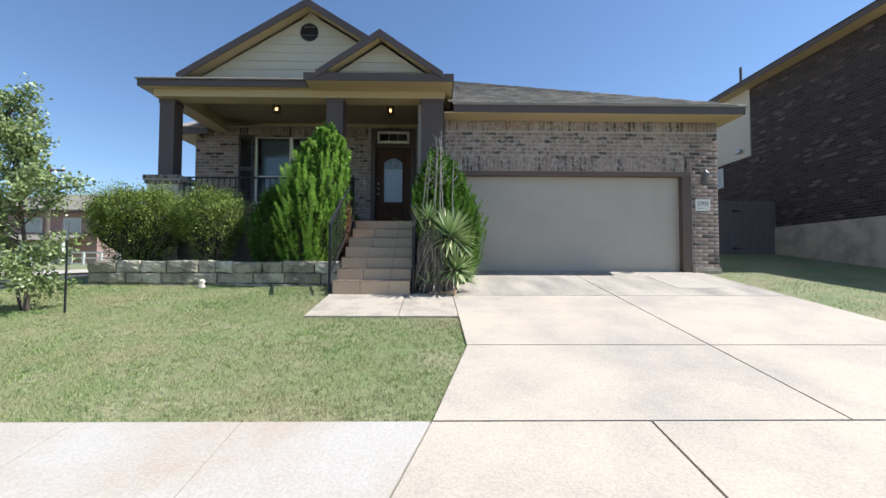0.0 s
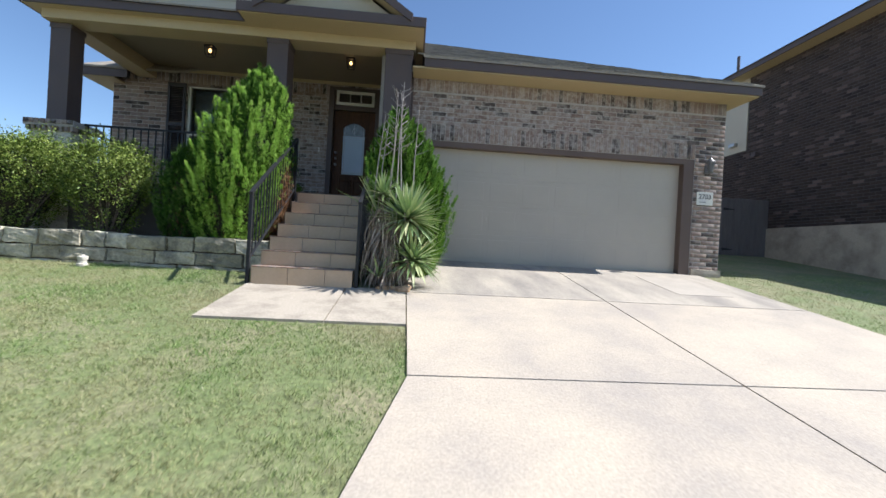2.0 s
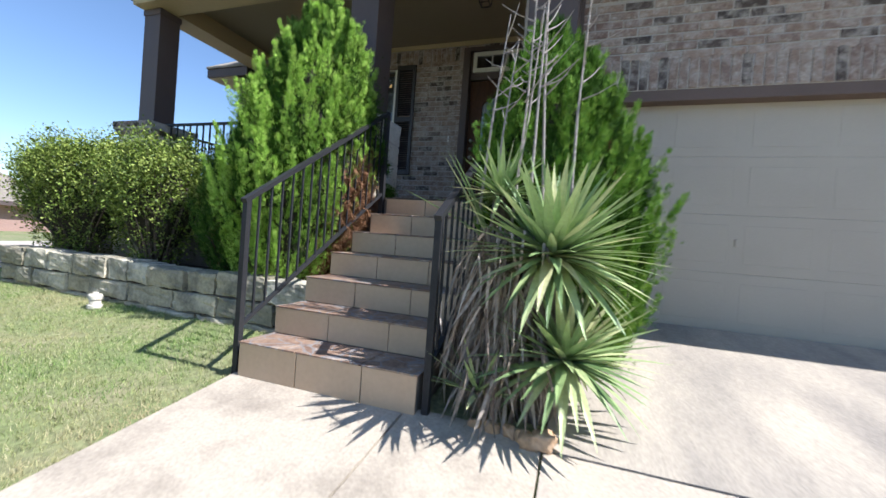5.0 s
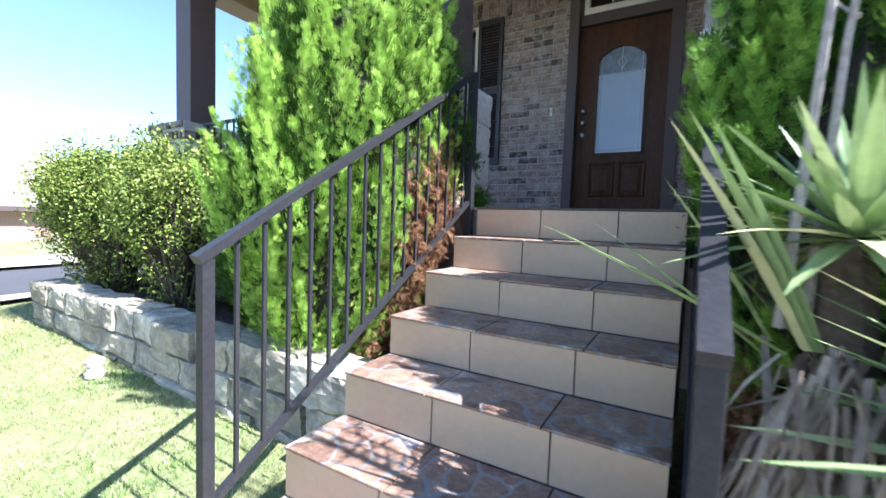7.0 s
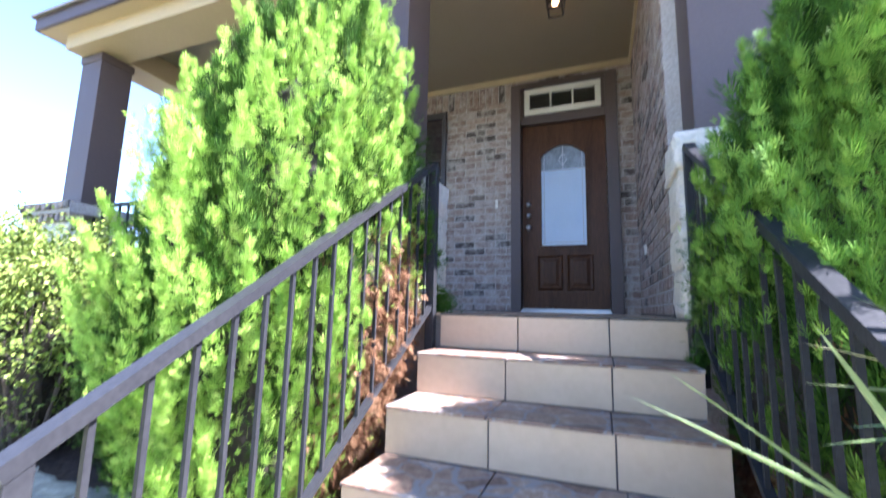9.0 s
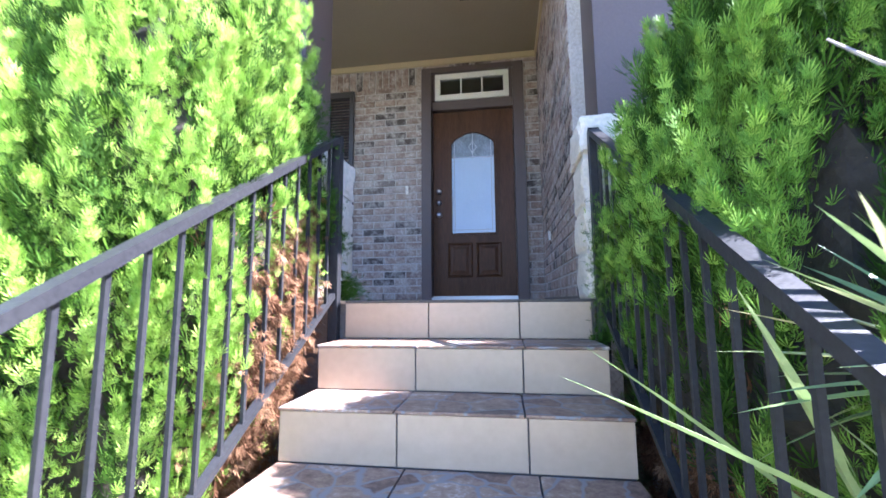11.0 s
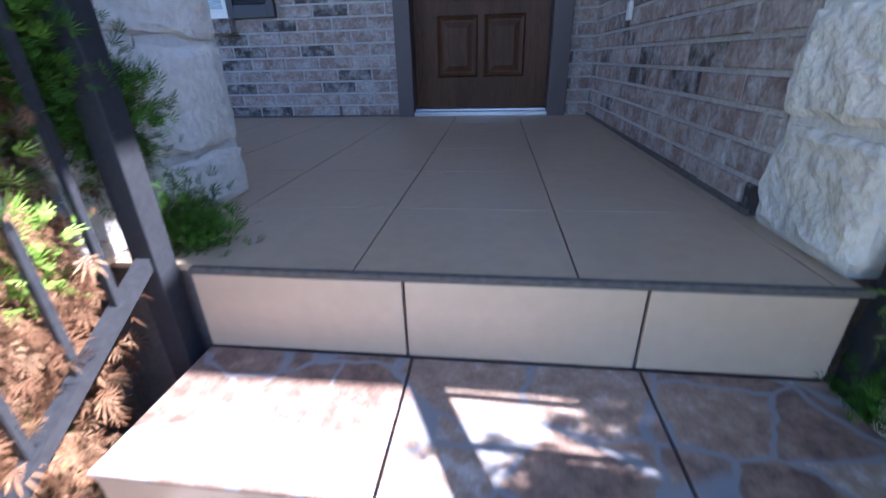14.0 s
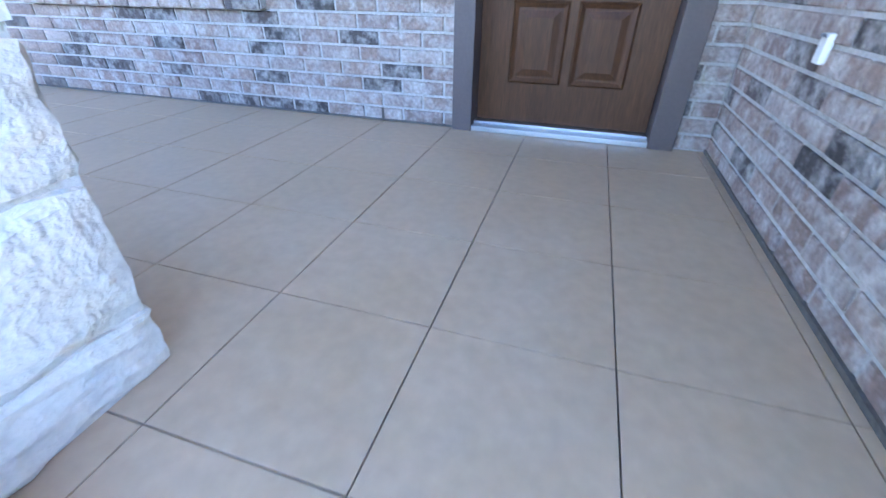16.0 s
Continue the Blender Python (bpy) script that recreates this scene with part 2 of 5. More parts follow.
def raw(name, verts, faces, material, parent=None, label="", kind=""):
    me = bpy.data.meshes.new(name)
    verts, faces = np.asarray(verts, np.float32), np.asarray(faces, np.int32)
    me.vertices.add(len(verts))
    me.vertices.foreach_set("co", verts.ravel())
    k = faces.shape[1]
    me.loops.add(faces.size)
    me.loops.foreach_set("vertex_index", faces.ravel())
    me.polygons.add(len(faces))
    me.polygons.foreach_set("loop_start", np.arange(0, faces.size, k, dtype=np.int32))
    me.polygons.foreach_set("loop_total", np.full(len(faces), k, np.int32))
    me.update(calc_edges=True)
    me.materials.append(material)
    ob = new(name, me)
    if parent:
        ob.parent = parent
    return tagged(ob, label, kind=kind)


def base(name, x, y, z, label, category, group="", kind=""):
    ob = new(name)
    ob.location = (x, y, z)
    ob.empty_display_size = 0.1
    bpy.context.view_layer.update()
    return tagged(ob, label, category, group, kind)


def offset(parent):
    """What brings a part built in world places under its parent: an Empty at its place, or a part built in world places."""
    if parent and parent.type == "EMPTY":
        return Matrix.Translation(-parent.location)
    return Matrix()


def wpart(name, bm, material, parent, label="", smooth=False):
    """A part whose mesh is given in world places, under an Empty at its own place."""
    ob = link(name, bm, material, None, label, smooth)
    ob.parent = parent
    ob.matrix_parent_inverse = offset(parent)
    return ob


def box(bm, x0, x1, y0, y1, z0, z1, bevel=0.0):
    r = bmesh.ops.create_cube(bm, size=1, matrix=Matrix.Translation(((x0 + x1) / 2, (y0 + y1) / 2, (z0 + z1) / 2)) @ Matrix.Diagonal((x1 - x0, y1 - y0, z1 - z0, 1)))
    if bevel:
        es = list({e for v in r["verts"] for e in v.link_edges})
        bmesh.ops.bevel(bm, geom=es, offset=bevel, segments=2, affect="EDGES", profile=0.6)
    return bm


def boxes(*rows, bevel=0.0):
    bm = bmesh.new()
    for r in rows:
        box(bm, *r, bevel=bevel)
    return bm


def prism(bm, pts, d0, d1, axis="y"):
    """A polygon given in two axes, pulled along the third."""
    def at(p, d):
        return {"y": (p[0], d, p[1]), "x": (d, p[0], p[1]), "z": (p[0], p[1], d)}[axis]
    a = [bm.verts.new(at(p, d0)) for p in pts]
    b = [bm.verts.new(at(p, d1)) for p in pts]
    n = len(pts)
    bm.faces.new(a)
    bm.faces.new(b[::-1])
    for i in range(n):
        bm.faces.new((a[i], b[i], b[(i + 1) % n], a[(i + 1) % n]))
    bmesh.ops.recalc_face_normals(bm, faces=bm.faces)
    return bm


def bar(bm, a, b, w, d=None, up=(0, 0, 1)):
    """A rectangular bar between two points."""
    a, b, d = Vector(a), Vector(b), d or w
    y = (b - a).normalized()
    x = y.cross(Vector(up))
    if x.length < 1e-4:
        x = Vector((1, 0, 0))
    x.normalize()
    z = x.cross(y)
    m = Matrix((x, y, z)).transposed().to_4x4()
    m.translation = (a + b) / 2
    bmesh.ops.create_cube(bm, size=1, matrix=m @ Matrix.Diagonal((w, (b - a).length, d, 1)))
    return bm


def smooth01(a, b, x):
    t = np.clip((x - a) / (b - a), 0, 1)
    return t * t * (3 - 2 * t)


def ground_z(x, y):
    """Height of the ground: street, sidewalk, rising front yard, then nearly level."""
    x, y = np.asarray(x, float), np.asarray(y, float)
    front = 0.48 + 0.1475 * (y - 4.44)
    flat = 0.036 + 0.04 * (y - 1.43)
    z = np.where(y < 1.43, flat, front)
    z = np.where(y > 9.1, 1.167 + 0.13 * (y - 9.1), z)
    z = np.minimum(z, 1.75)
    side = 0.52 + 0.022 * np.clip(y, -20, 40)
    s = smooth01(-6.6, -9.5, x)
    z = z * (1 - s) + side * s
    street = smooth01(-0.35, -0.4, y)
    return z * (1 - street) + street * (-0.17)


def gz(x, y):
    return float(ground_z(x, y))

# ---- ground ----


def sheet(name, xs, ys, lift, material, label, category="", holes=None):
    gx, gy = np.meshgrid(xs, ys, indexing="ij")
    v = np.stack([gx, gy, ground_z(gx, gy) + lift], -1).reshape(-1, 3)
    nx, ny = len(xs), len(ys)
    i, j = np.meshgrid(np.arange(nx - 1), np.arange(ny - 1), indexing="ij")
    a = (i * ny + j).ravel()
    f = np.stack([a, a + ny, a + ny + 1, a + 1], -1)
    ob = raw(name, v, f, material)
    return tagged(ob, label, category or name, kind="structure")


def steps_of(*spans):
    out = []
    for a, b, n in spans:
        out += list(np.linspace(a, b, n, endpoint=False))
    return np.array(out + [spans[-1][1]])


sheet("ground", steps_of((-900, -60, 8), (-60, -12, 16), (-12, 14, 60), (14, 60, 12), (60, 900, 8)), steps_of((-900, -40, 8), (-40, -2, 16), (-2, 16, 72), (16, 60, 12), (60, 900, 8)), -0.012, M["soil"], "lawn ground of short dry green grass over soil", "ground")


def slab(name, x0, x1, y0, y1, material, label, parent=None, t=0.09, lift=0.0, gap=0.0):
    """A concrete panel that follows the slope, its sides cut down into the ground. x0 and x1 may be functions of y."""
    bm = bmesh.new()
    fa, fb = (x0 if callable(x0) else (lambda y: x0)), (x1 if callable(x1) else (lambda y: x1))
    y0, y1 = y0 + gap, y1 - gap
    nx, ny = 6, max(1, int((y1 - y0) / 0.2))
    top = [[bm.verts.new(((fa(y) + gap) + (fb(y) - fa(y) - 2 * gap) * i / nx, y, gz(fa(y) + (fb(y) - fa(y)) * i / nx, y) + lift)) for y in np.linspace(y0, y1, ny + 1)] for i in range(nx + 1)]
    for i in range(nx):
        for j in range(ny):
            bm.faces.new((top[i][j], top[i + 1][j], top[i + 1][j + 1], top[i][j + 1]))
    edge = [e for e in bm.edges if e.is_boundary]
    r = bmesh.ops.extrude_edge_only(bm, edges=edge)
    for v in [g for g in r["geom"] if isinstance(g, bmesh.types.BMVert)]:
        v.co.z -= t
    bmesh.ops.recalc_face_normals(bm, faces=bm.faces)
    return link(name, bm, material, parent, label)


# driveway: panels with dark joints between
drive = tagged(new("driveway"), "pale weathered concrete driveway rising to the garage", "driveway", kind="structure")
sheet("driveway_bed", np.linspace(0.165, 5.45, 12), np.linspace(-0.2, 9.05, 60), -0.004, M["joint"], "dark joint filler between driveway panels", "driveway")
DY = [-0.25, 1.43, 2.95, 4.44, 6.72, 9.08]


def drive_left(y):
    return float(np.interp(y, [-0.3, 2.23, 2.95, 4.43, 5.5, 6.9, 9.1], [-1.1, -0.40, -0.20, 0.14, 0.115, 0.08, 0.04]))


def drive_right(y):
    return float(np.interp(y, [-0.3, 2.9, 4.4, 9.1], [6.6, 5.62, 5.5, 5.5]))


for j in range(5):
    for i in range(2):
        mid = (lambda y: 1.285) if j < 2 else (lambda y: 2.675)
        lo, hi = ((drive_left, mid), (mid, drive_right))[i]
        slab("concrete_panel", lo, hi, DY[j], DY[j + 1], M["concrete_old" if j == 4 else "concrete"], "", drive, lift=0.012, gap=0.009)
slab("concrete_patch", lambda y: 4.05, lambda y: 4.9, 7.3, 8.5, M["patch"], "paler patch of newer concrete", drive, lift=0.016, t=0.02)
pav = tagged(new("pavement"), "pale concrete sidewalk along the street", "sidewalk", kind="structure")
for i in range(14):
    xa, xb = -0.37 - 1.09 * (i + 1), -0.37 - 1.09 * i
    slab("concrete_panel", (lambda y, x=xa: x), (drive_left if i == 0 else (lambda y, x=xb: x)), 1.43, 2.95, M["sidewalk"], "", pav, lift=0.012, gap=0.005)
for i in range(6):
    slab("concrete_panel", (drive_right if i == 0 else (lambda y, x=5.7 + 1.2 * i: x)), (lambda y, x=5.7 + 1.2 * (i + 1): x), 1.43, 2.95, M["sidewalk"], "", pav, lift=0.012, gap=0.005)
path_slab = tagged(new("front_walk"), "stained concrete walk at the foot of the steps", "walkway", kind="structure")
slab("concrete_panel", -1.87, -0.66, 5.5, 6.83, M["walk"], "", path_slab, lift=0.015, gap=0.006)
slab("concrete_panel", -0.66, lambda y: drive_left(y) + 0.003, 5.5, 6.83, M["walk"], "", path_slab, lift=0.015, gap=0.006)
# street in front and at the side, with kerbs
sheet("road", np.linspace(-200, 200, 60), np.linspace(-10.5, -0.42, 6), 0.02, M["asphalt"], "grey asphalt street with a concrete kerb", "road")

sheet("road_side", np.linspace(-13.2, -9.6, 5), np.linspace(-8, 120, 90), 0.02, M["asphalt"], "grey asphalt side street", "road")
sheet("pavement_side", np.linspace(-9.5, -8.5, 3), np.linspace(1, 60, 60), 0.06, M["sidewalk"], "pale concrete sidewalk along the side street", "sidewalk")
sheet("pavement_far", np.linspace(-16.0, -13.3, 3), np.linspace(-6, 60, 60), 0.08, M["sidewalk"], "pale concrete kerb and sidewalk across the side street", "sidewalk")

# ---- house: walls ----
BX, BZ = 0.252, 0.081
BRICK_ME = {}


def brick_mesh(L, H, D=0.05):
    key = (round(L, 3), round(H, 3))
    if key not in BRICK_ME:
        bm = boxes((-L / 2, L / 2, -D, 0, -H / 2, H / 2))
        fr = [e for e in bm.edges if all(v.co.y < -D + 1e-5 for v in e.verts)]
        bmesh.ops.bevel(bm, geom=fr, offset=0.004, segments=1, affect="EDGES")
        me = bpy.data.meshes.new("brick")
        bm.to_mesh(me)
        bm.free()
        me.materials.append(M["brick"])
        BRICK_ME[key] = me
    return BRICK_ME[key]


def lay(u0, u1, z0, z1, holes, soldiers=()):
    """Places (u, z, length, height) of bricks in running bond over a face, clear of the holes."""
    out = []
    rows = int(round((z1 - z0) / BZ))
    bz = (z1 - z0) / rows
    for r in range(rows):
        za, zb = z0 + r * bz, z0 + (r + 1) * bz
        if any(a < (za + zb) / 2 < b for a, b, c, d in soldiers if c <= u0 + 0.01 and d >= u1 - 0.01):
            continue
        u = u0 - (BX / 2 if r % 2 else 0)
        while u < u1 - 0.02:
            a, b = max(u, u0), min(u + BX, u1)
            spans = [(a, b)]
            for hu0, hu1, hz0, hz1 in list(holes) + [(c, d, a_, b_) for a_, b_, c, d in soldiers]:
                if hz0 < (za + zb) / 2 < hz1:
                    nxt = []
                    for p, q in spans:
                        if q <= hu0 or p >= hu1:
                            nxt.append((p, q))
                        else:
                            if p < hu0:
                                nxt.append((p, hu0))
                            if q > hu1:
                                nxt.append((hu1, q))
                    spans = nxt
            for p, q in spans:
                if q - p > 0.035:
                    out.append(((p + q) / 2, (za + zb) / 2, q - p - 0.014, bz - 0.014))
            u += BX
    for za, zb, a, b in soldiers:
        n = int(round((b - a) / BZ))
        w = (b - a) / n
        for k in range(n):
            out.append((a + w * (k + 0.5), (za + zb) / 2, w - 0.011, zb - za - 0.011))
    return out


def brick_face(wall, place, m, near, limit=300, far_mat=None):
    """Bricks on a face whose local frame m has x along, y inward, z up. The ones nearest to `near` are parts."""
    rng = random.Random(len(place))
    pts = sorted(place, key=lambda p: (m @ Vector((p[0], 0, p[1])) - Vector(near)).length)
    for u, z, L, H in pts[:limit]:
        ob = new("brick", brick_mesh(L, H))
        ob.parent = wall
        ob.matrix_local = m @ Matrix.Translation((u, 0.05 - 0.008 + rng.uniform(-0.003, 0.003), z))
    V, F = [], []
    for u, z, L, H in pts[limit:]:
        k = len(V)
        o = -0.008 + rng.uniform(-0.003, 0.003)
        e = 0.004
        for yy, s in ((0.03, 0), (o + e, 0), (o, e)):
            for du, dz in ((-1, -1), (1, -1), (1, 1), (-1, 1)):
                V.append(m @ Vector((u + du * (L / 2 - s), yy, z + dz * (H / 2 - s))))
        for a in (0, 4):
            for q in range(4):
                F.append((k + a + q, k + a + (q + 1) % 4, k + a + 4 + (q + 1) % 4, k + a + 4 + q))
        F.append((k + 8, k + 9, k + 10, k + 11))
    if V:
        raw("brick_field", V, F, far_mat or M["brick_far"], wall, "", "stuff")


def wall_box(name, bm, label, material=None):
    return tagged(link(name, bm, material or M["mortar"]), label, "wall", kind="structure")


FY = 8.95      # garage front
DW = 11.04     # door wall
SX = -0.577    # side wall of the porch
P = 2.20       # porch floor
G = dict(x0=0.22, x1=5.32, z1=3.32)

wg = wall_box("wall_garage_front", boxes((-0.2, G["x0"], FY, FY + 0.2, 0.9, 4.56), (G["x1"], 5.89, FY, FY + 0.2, 0.9, 4.56), (G["x0"], G["x1"], FY, FY + 0.2, G["z1"], 4.56)), "grey-brown brick garage wall with soldier courses")
ws = wall_box("wall_porch_side", boxes((SX, SX + 0.2, FY + 0.001, DW + 0.2, 0.9, 5.3)), "grey-brown brick side wall of the porch")
DO = dict(x0=-1.90, x1=-0.74, z1=4.88)
WI = dict(x0=-4.95, x1=-3.08, z0=2.87, z1=4.67)
wd = wall_box("wall_porch_back", boxes((-6.5, WI["x0"], DW, DW + 0.2, 0.9, 5.3), (WI["x0"], WI["x1"], DW, DW + 0.2, 0.9, WI["z0"]), (WI["x0"], WI["x1"], DW, DW + 0.2, WI["z1"], 5.3), (WI["x1"], DO["x0"], DW, DW + 0.2, 0.9, 5.3), (DO["x1"], SX, DW, DW + 0.2, 0.9, 5.3), (DO["x0"], DO["x1"], DW, DW + 0.2, DO["z1"], 5.3), (DO["x0"], DO["x1"], DW, DW + 0.2, 0.9, P)), "grey-brown brick wall around the front door and window")
wall_box("wall_house_left", boxes((-6.5, -6.3, DW + 0.2, 24, 0.9, 4.75)), "brick side wall of the house")
wall_box("wall_garage_right", boxes((5.69, 5.89, FY + 0.2, 24, 0.9, 4.55)), "brick side wall of the garage")
wall_box("wall_house_rear", boxes((-6.5, 5.89, 24, 24.2, 0.9, 4.6)), "plain rear wall of the house")
# rooms behind the door and window
tagged(link("floor_inside", boxes((-6.3, -0.8, DW + 0.2, 16, P - 0.1, P)), M["porch_tile"]), "tiled floor inside the house", "floor", kind="structure")
tagged(link("wall_inside", boxes((-6.3, -0.8, 16, 16.1, P, 5.0), (-0.9, -0.8, DW + 0.2, 16, P, 5.0)), M["siding"]), "plain cream inside wall", "wall", kind="structure")
tagged(link("ceiling_inside", boxes((-6.3, -0.8, DW + 0.2, 16.1, 5.0, 5.1)), M["siding"]), "plain inside ceiling", "ceiling", kind="structure")

# porch floor base and ceiling
tagged(link("porch_base", boxes((-6.35, SX, 8.64, DW, 0.8, P - 0.012), (-1.83, SX, 8.62, 8.66, 0.8, P - 0.012)), M["grout"]), "raised porch floor slab", "porch", kind="structure")
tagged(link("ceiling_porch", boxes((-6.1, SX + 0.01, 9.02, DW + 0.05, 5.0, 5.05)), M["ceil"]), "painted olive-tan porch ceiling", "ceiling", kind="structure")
CY0, CY1 = 8.66, 9.02
tagged(link("porch_beam", boxes((-6.0, 0.0, CY0 - 0.01, CY1 + 0.02, 4.75, 5.06), (-6.0, -5.62, CY1 + 0.02, DW, 4.75, 5.06), bevel=0.006), M["tan"]), "tan painted porch beam on square columns", "beam", kind="structure")
tagged(link("ceiling_trim", boxes((-5.56, SX, DW - 0.03, DW, 4.93, 5.0), (SX - 0.03, SX, CY1 + 0.02, DW - 0.03, 4.93, 5.0), bevel=0.006), M["tan"]), "tan trim board under the porch ceiling", "trim", kind="structure")


def column(x0, x1, label, y0=CY0, y1=CY1):
    ob = base("porch_column", (x0 + x1) / 2, (CY0 + CY1) / 2, P, label, "column", "porch columns")
    wpart("shaft", boxes((x0, x1, y0, y1, 3.1, 4.75), (x0 - 0.012, x1 + 0.012, y0 - 0.012, y1 + 0.012, 4.66, 4.74), bevel=0.006), M["trim"], ob, "brown painted square shaft")
    return ob


C1 = column(-5.97, -5.66, "square brown porch column on a white stone base with a brick cap", 8.80, 9.10)
C2 = column(-2.46, -2.12, "square brown porch column on a rough limestone base")
C3 = column(-0.50, -0.04, "square brown porch column beside the brick garage wall")

# ---- stairs ----
RISE, TREAD, ST0, SX0, SX1 = (P - 0.865) / 7, 0.307, 6.757, -1.82, -0.59
stairs = base("front_steps", (SX0 + SX1) / 2, ST0, 0.8, "front steps with peach tile risers and stone-look tile treads", "stairs")
core = []
for k in range(6):
    core.append((SX0 + 0.006, SX1 - 0.006, ST0 + TREAD * k + 0.012, 8.63, 0.7, 0.865 + RISE * (k + 1) - 0.012))
for c in core:
    wpart("step", boxes((c[0], c[1], c[2], c[2] + TREAD + (0.02 if c is not core[-1] else 0.0), c[4], c[5])), M["grout"], stairs, "concrete step under the tiles")

# ---- roofs ----


def fascia_box(name, rows, label):
    return tagged(link(name, boxes(*rows, bevel=0.004), M["trim"]), label, "fascia", kind="structure")


fascia_box("fascia_garage", [(0.17, 6.18, 8.48, 8.51, 4.42, 4.565), (6.15, 6.18, 8.51, 24, 4.42, 4.565)], "brown painted fascia board of the garage eave")
tagged(link("soffit_garage", boxes((-0.02, 6.15, 8.51, FY + 0.005, 4.40, 4.43), (5.885, 6.15, FY + 0.005, 24, 4.40, 4.43)), M["tan"]), "tan painted soffit under the garage eave", "soffit", kind="structure")
fascia_box("fascia_porch", [(-6.23, -2.79, 8.49, 8.52, 4.90, 5.035), (-6.23, -6.20, 8.52, 11.5, 4.90, 5.035), (-2.79, 0.16, 8.17, 8.20, 4.905, 5.06), (-2.79, -2.76, 8.20, 8.49, 4.905, 5.06), (0.13, 0.16, 8.20, 9.6, 4.905, 5.06)], "brown painted fascia board of the porch eave")
tagged(link("soffit_porch", boxes((-6.20, -2.76, 8.52, CY0 - 0.01, 4.90, 4.93), (-2.76, 0.13, 8.20, CY0 - 0.01, 4.895, 4.925), (-6.20, -6.0, CY0 - 0.01, DW, 4.90, 4.93), (0.0, 0.13, CY0 - 0.01, 9.6, 4.895, 4.925)), M["tan"]), "tan painted porch soffit", "soffit", kind="structure")


fascia_box("fascia_left", [(-6.97, -6.94, 10.68, 24.4, 4.60, 4.755), (-6.94, -6.0, 10.68, 10.71, 4.60, 4.755)], "brown painted fascia board of the side eave")
tagged(link("soffit_left", boxes((-6.94, -6.28, 10.71, 24.4, 4.585, 4.61)), M["tan"]), "tan painted soffit of the side eave", "soffit", kind="structure")


def roof(name, quads, label, t=0.04):
    bm = bmesh.new()
    for q in quads:
        vs = [bm.verts.new(p) for p in q]
        bm.faces.new(vs)
    r = bmesh.ops.extrude_face_region(bm, geom=bm.faces[:])
    for v in [g for g in r["geom"] if isinstance(g, bmesh.types.BMVert)]:
        v.co.z += t
    bmesh.ops.recalc_face_normals(bm, faces=bm.faces)
    return tagged(link(name, bm, M["shingle"]), label, "roof", kind="structure")


PT = 0.52
EZ = 4.56
R0 = roof("roof_main", [
    [(0.15, 8.46, EZ), (6.21, 8.46, EZ), (-0.1, 14.83, EZ + PT * 6.31)],
    [(6.21, 8.46, EZ), (6.21, 24.5, EZ), (-0.1, 18.0, EZ + PT * 6.31), (-0.1, 14.83, EZ + PT * 6.31)],
    [(-6.98, 10.66, 4.76), (-0.1, 14.83, EZ + PT * 6.31), (-0.1, 18.0, EZ + PT * 6.31), (-6.98, 24.5, 4.76)],
    [(-6.98, 10.66, 4.76), (-5.0, 10.66, 4.76), (-0.1, 14.83, EZ + PT * 6.31)],
    [(6.21, 24.5, EZ), (-6.98, 24.5, 4.76), (-0.1, 18.0, EZ + PT * 6.31)],
], "brown asphalt shingle hip roof")
GX, GZ0, GZ1, GH = -3.0, 5.36, 7.04, 2.74
gs = (GZ1 - GZ0) / GH
roof("roof_gable", [[(GX - GH - 0.0, 9.0, GZ0), (GX, 9.0, GZ1), (GX, 16.0, GZ1), (GX - GH, 16.0, GZ0)], [(GX, 9.0, GZ1), (GX + GH, 9.0, GZ0), (GX + GH, 16.0, GZ0), (GX, 16.0, GZ1)]], "brown asphalt shingle gable roof")
roof("roof_porch", [[(-6.26, 8.46, 5.03), (-2.6, 8.46, 5.03), (-2.6, 9.4, 5.47), (-5.32, 9.4, 5.47)], [(-6.26, 8.46, 5.03), (-5.32, 9.4, 5.47), (-5.32, 11.5, 5.47), (-6.26, 11.5, 5.03)]], "brown asphalt shingle porch roof skirt", 0.03)
HX, HZ0, HZ1, HH = -1.304, 5.065, 5.905, 1.23
roof("roof_small_gable", [[(HX - HH, 8.17, HZ0), (HX, 8.17, HZ1), (HX, 11.0, HZ1), (HX - HH, 11.0, HZ0)], [(HX, 8.17, HZ1), (HX + HH, 8.17, HZ0), (HX + HH, 11.0, HZ0), (HX, 11.0, HZ1)]], "small brown shingle gable roof over the entry")


def rake(name, cx, z0, z1, h, y, w, label):
    bm = bmesh.new()
    prism(bm, [(cx - h, z0), (cx, z1), (cx, z1 - w * 1.25), (cx - h + w * 0.2, z0 - w)], y, y + 0.03)
    prism(bm, [(cx + h, z0), (cx + h - w * 0.2, z0 - w), (cx, z1 - w * 1.25), (cx, z1)], y, y + 0.03)
    return tagged(link(name, bm, M["trim"]), label, "trim", kind="structure")


rake("trim_gable", GX, GZ0 + 0.02, GZ1 + 0.02, GH + 0.03, 8.97, 0.135, "brown rake board on the large gable")
rake("trim_small_gable", HX, HZ0 + 0.02, HZ1 + 0.02, HH + 0.02, 8.14, 0.12, "brown rake board on the small gable")


def gable_soffit(name, cx, z0, z1, h, y0, y1):
    bm = bmesh.new()
    prism(bm, [(cx - h, z0 - 0.03), (cx, z1 - 0.03), (cx + h, z0 - 0.03), (cx + h, z0 - 0.06), (cx, z1 - 0.06), (cx - h, z0 - 0.06)], y0, y1)
    return tagged(link(name, bm, M["tan"]), "tan underside of the gable overhang", "soffit", kind="structure")


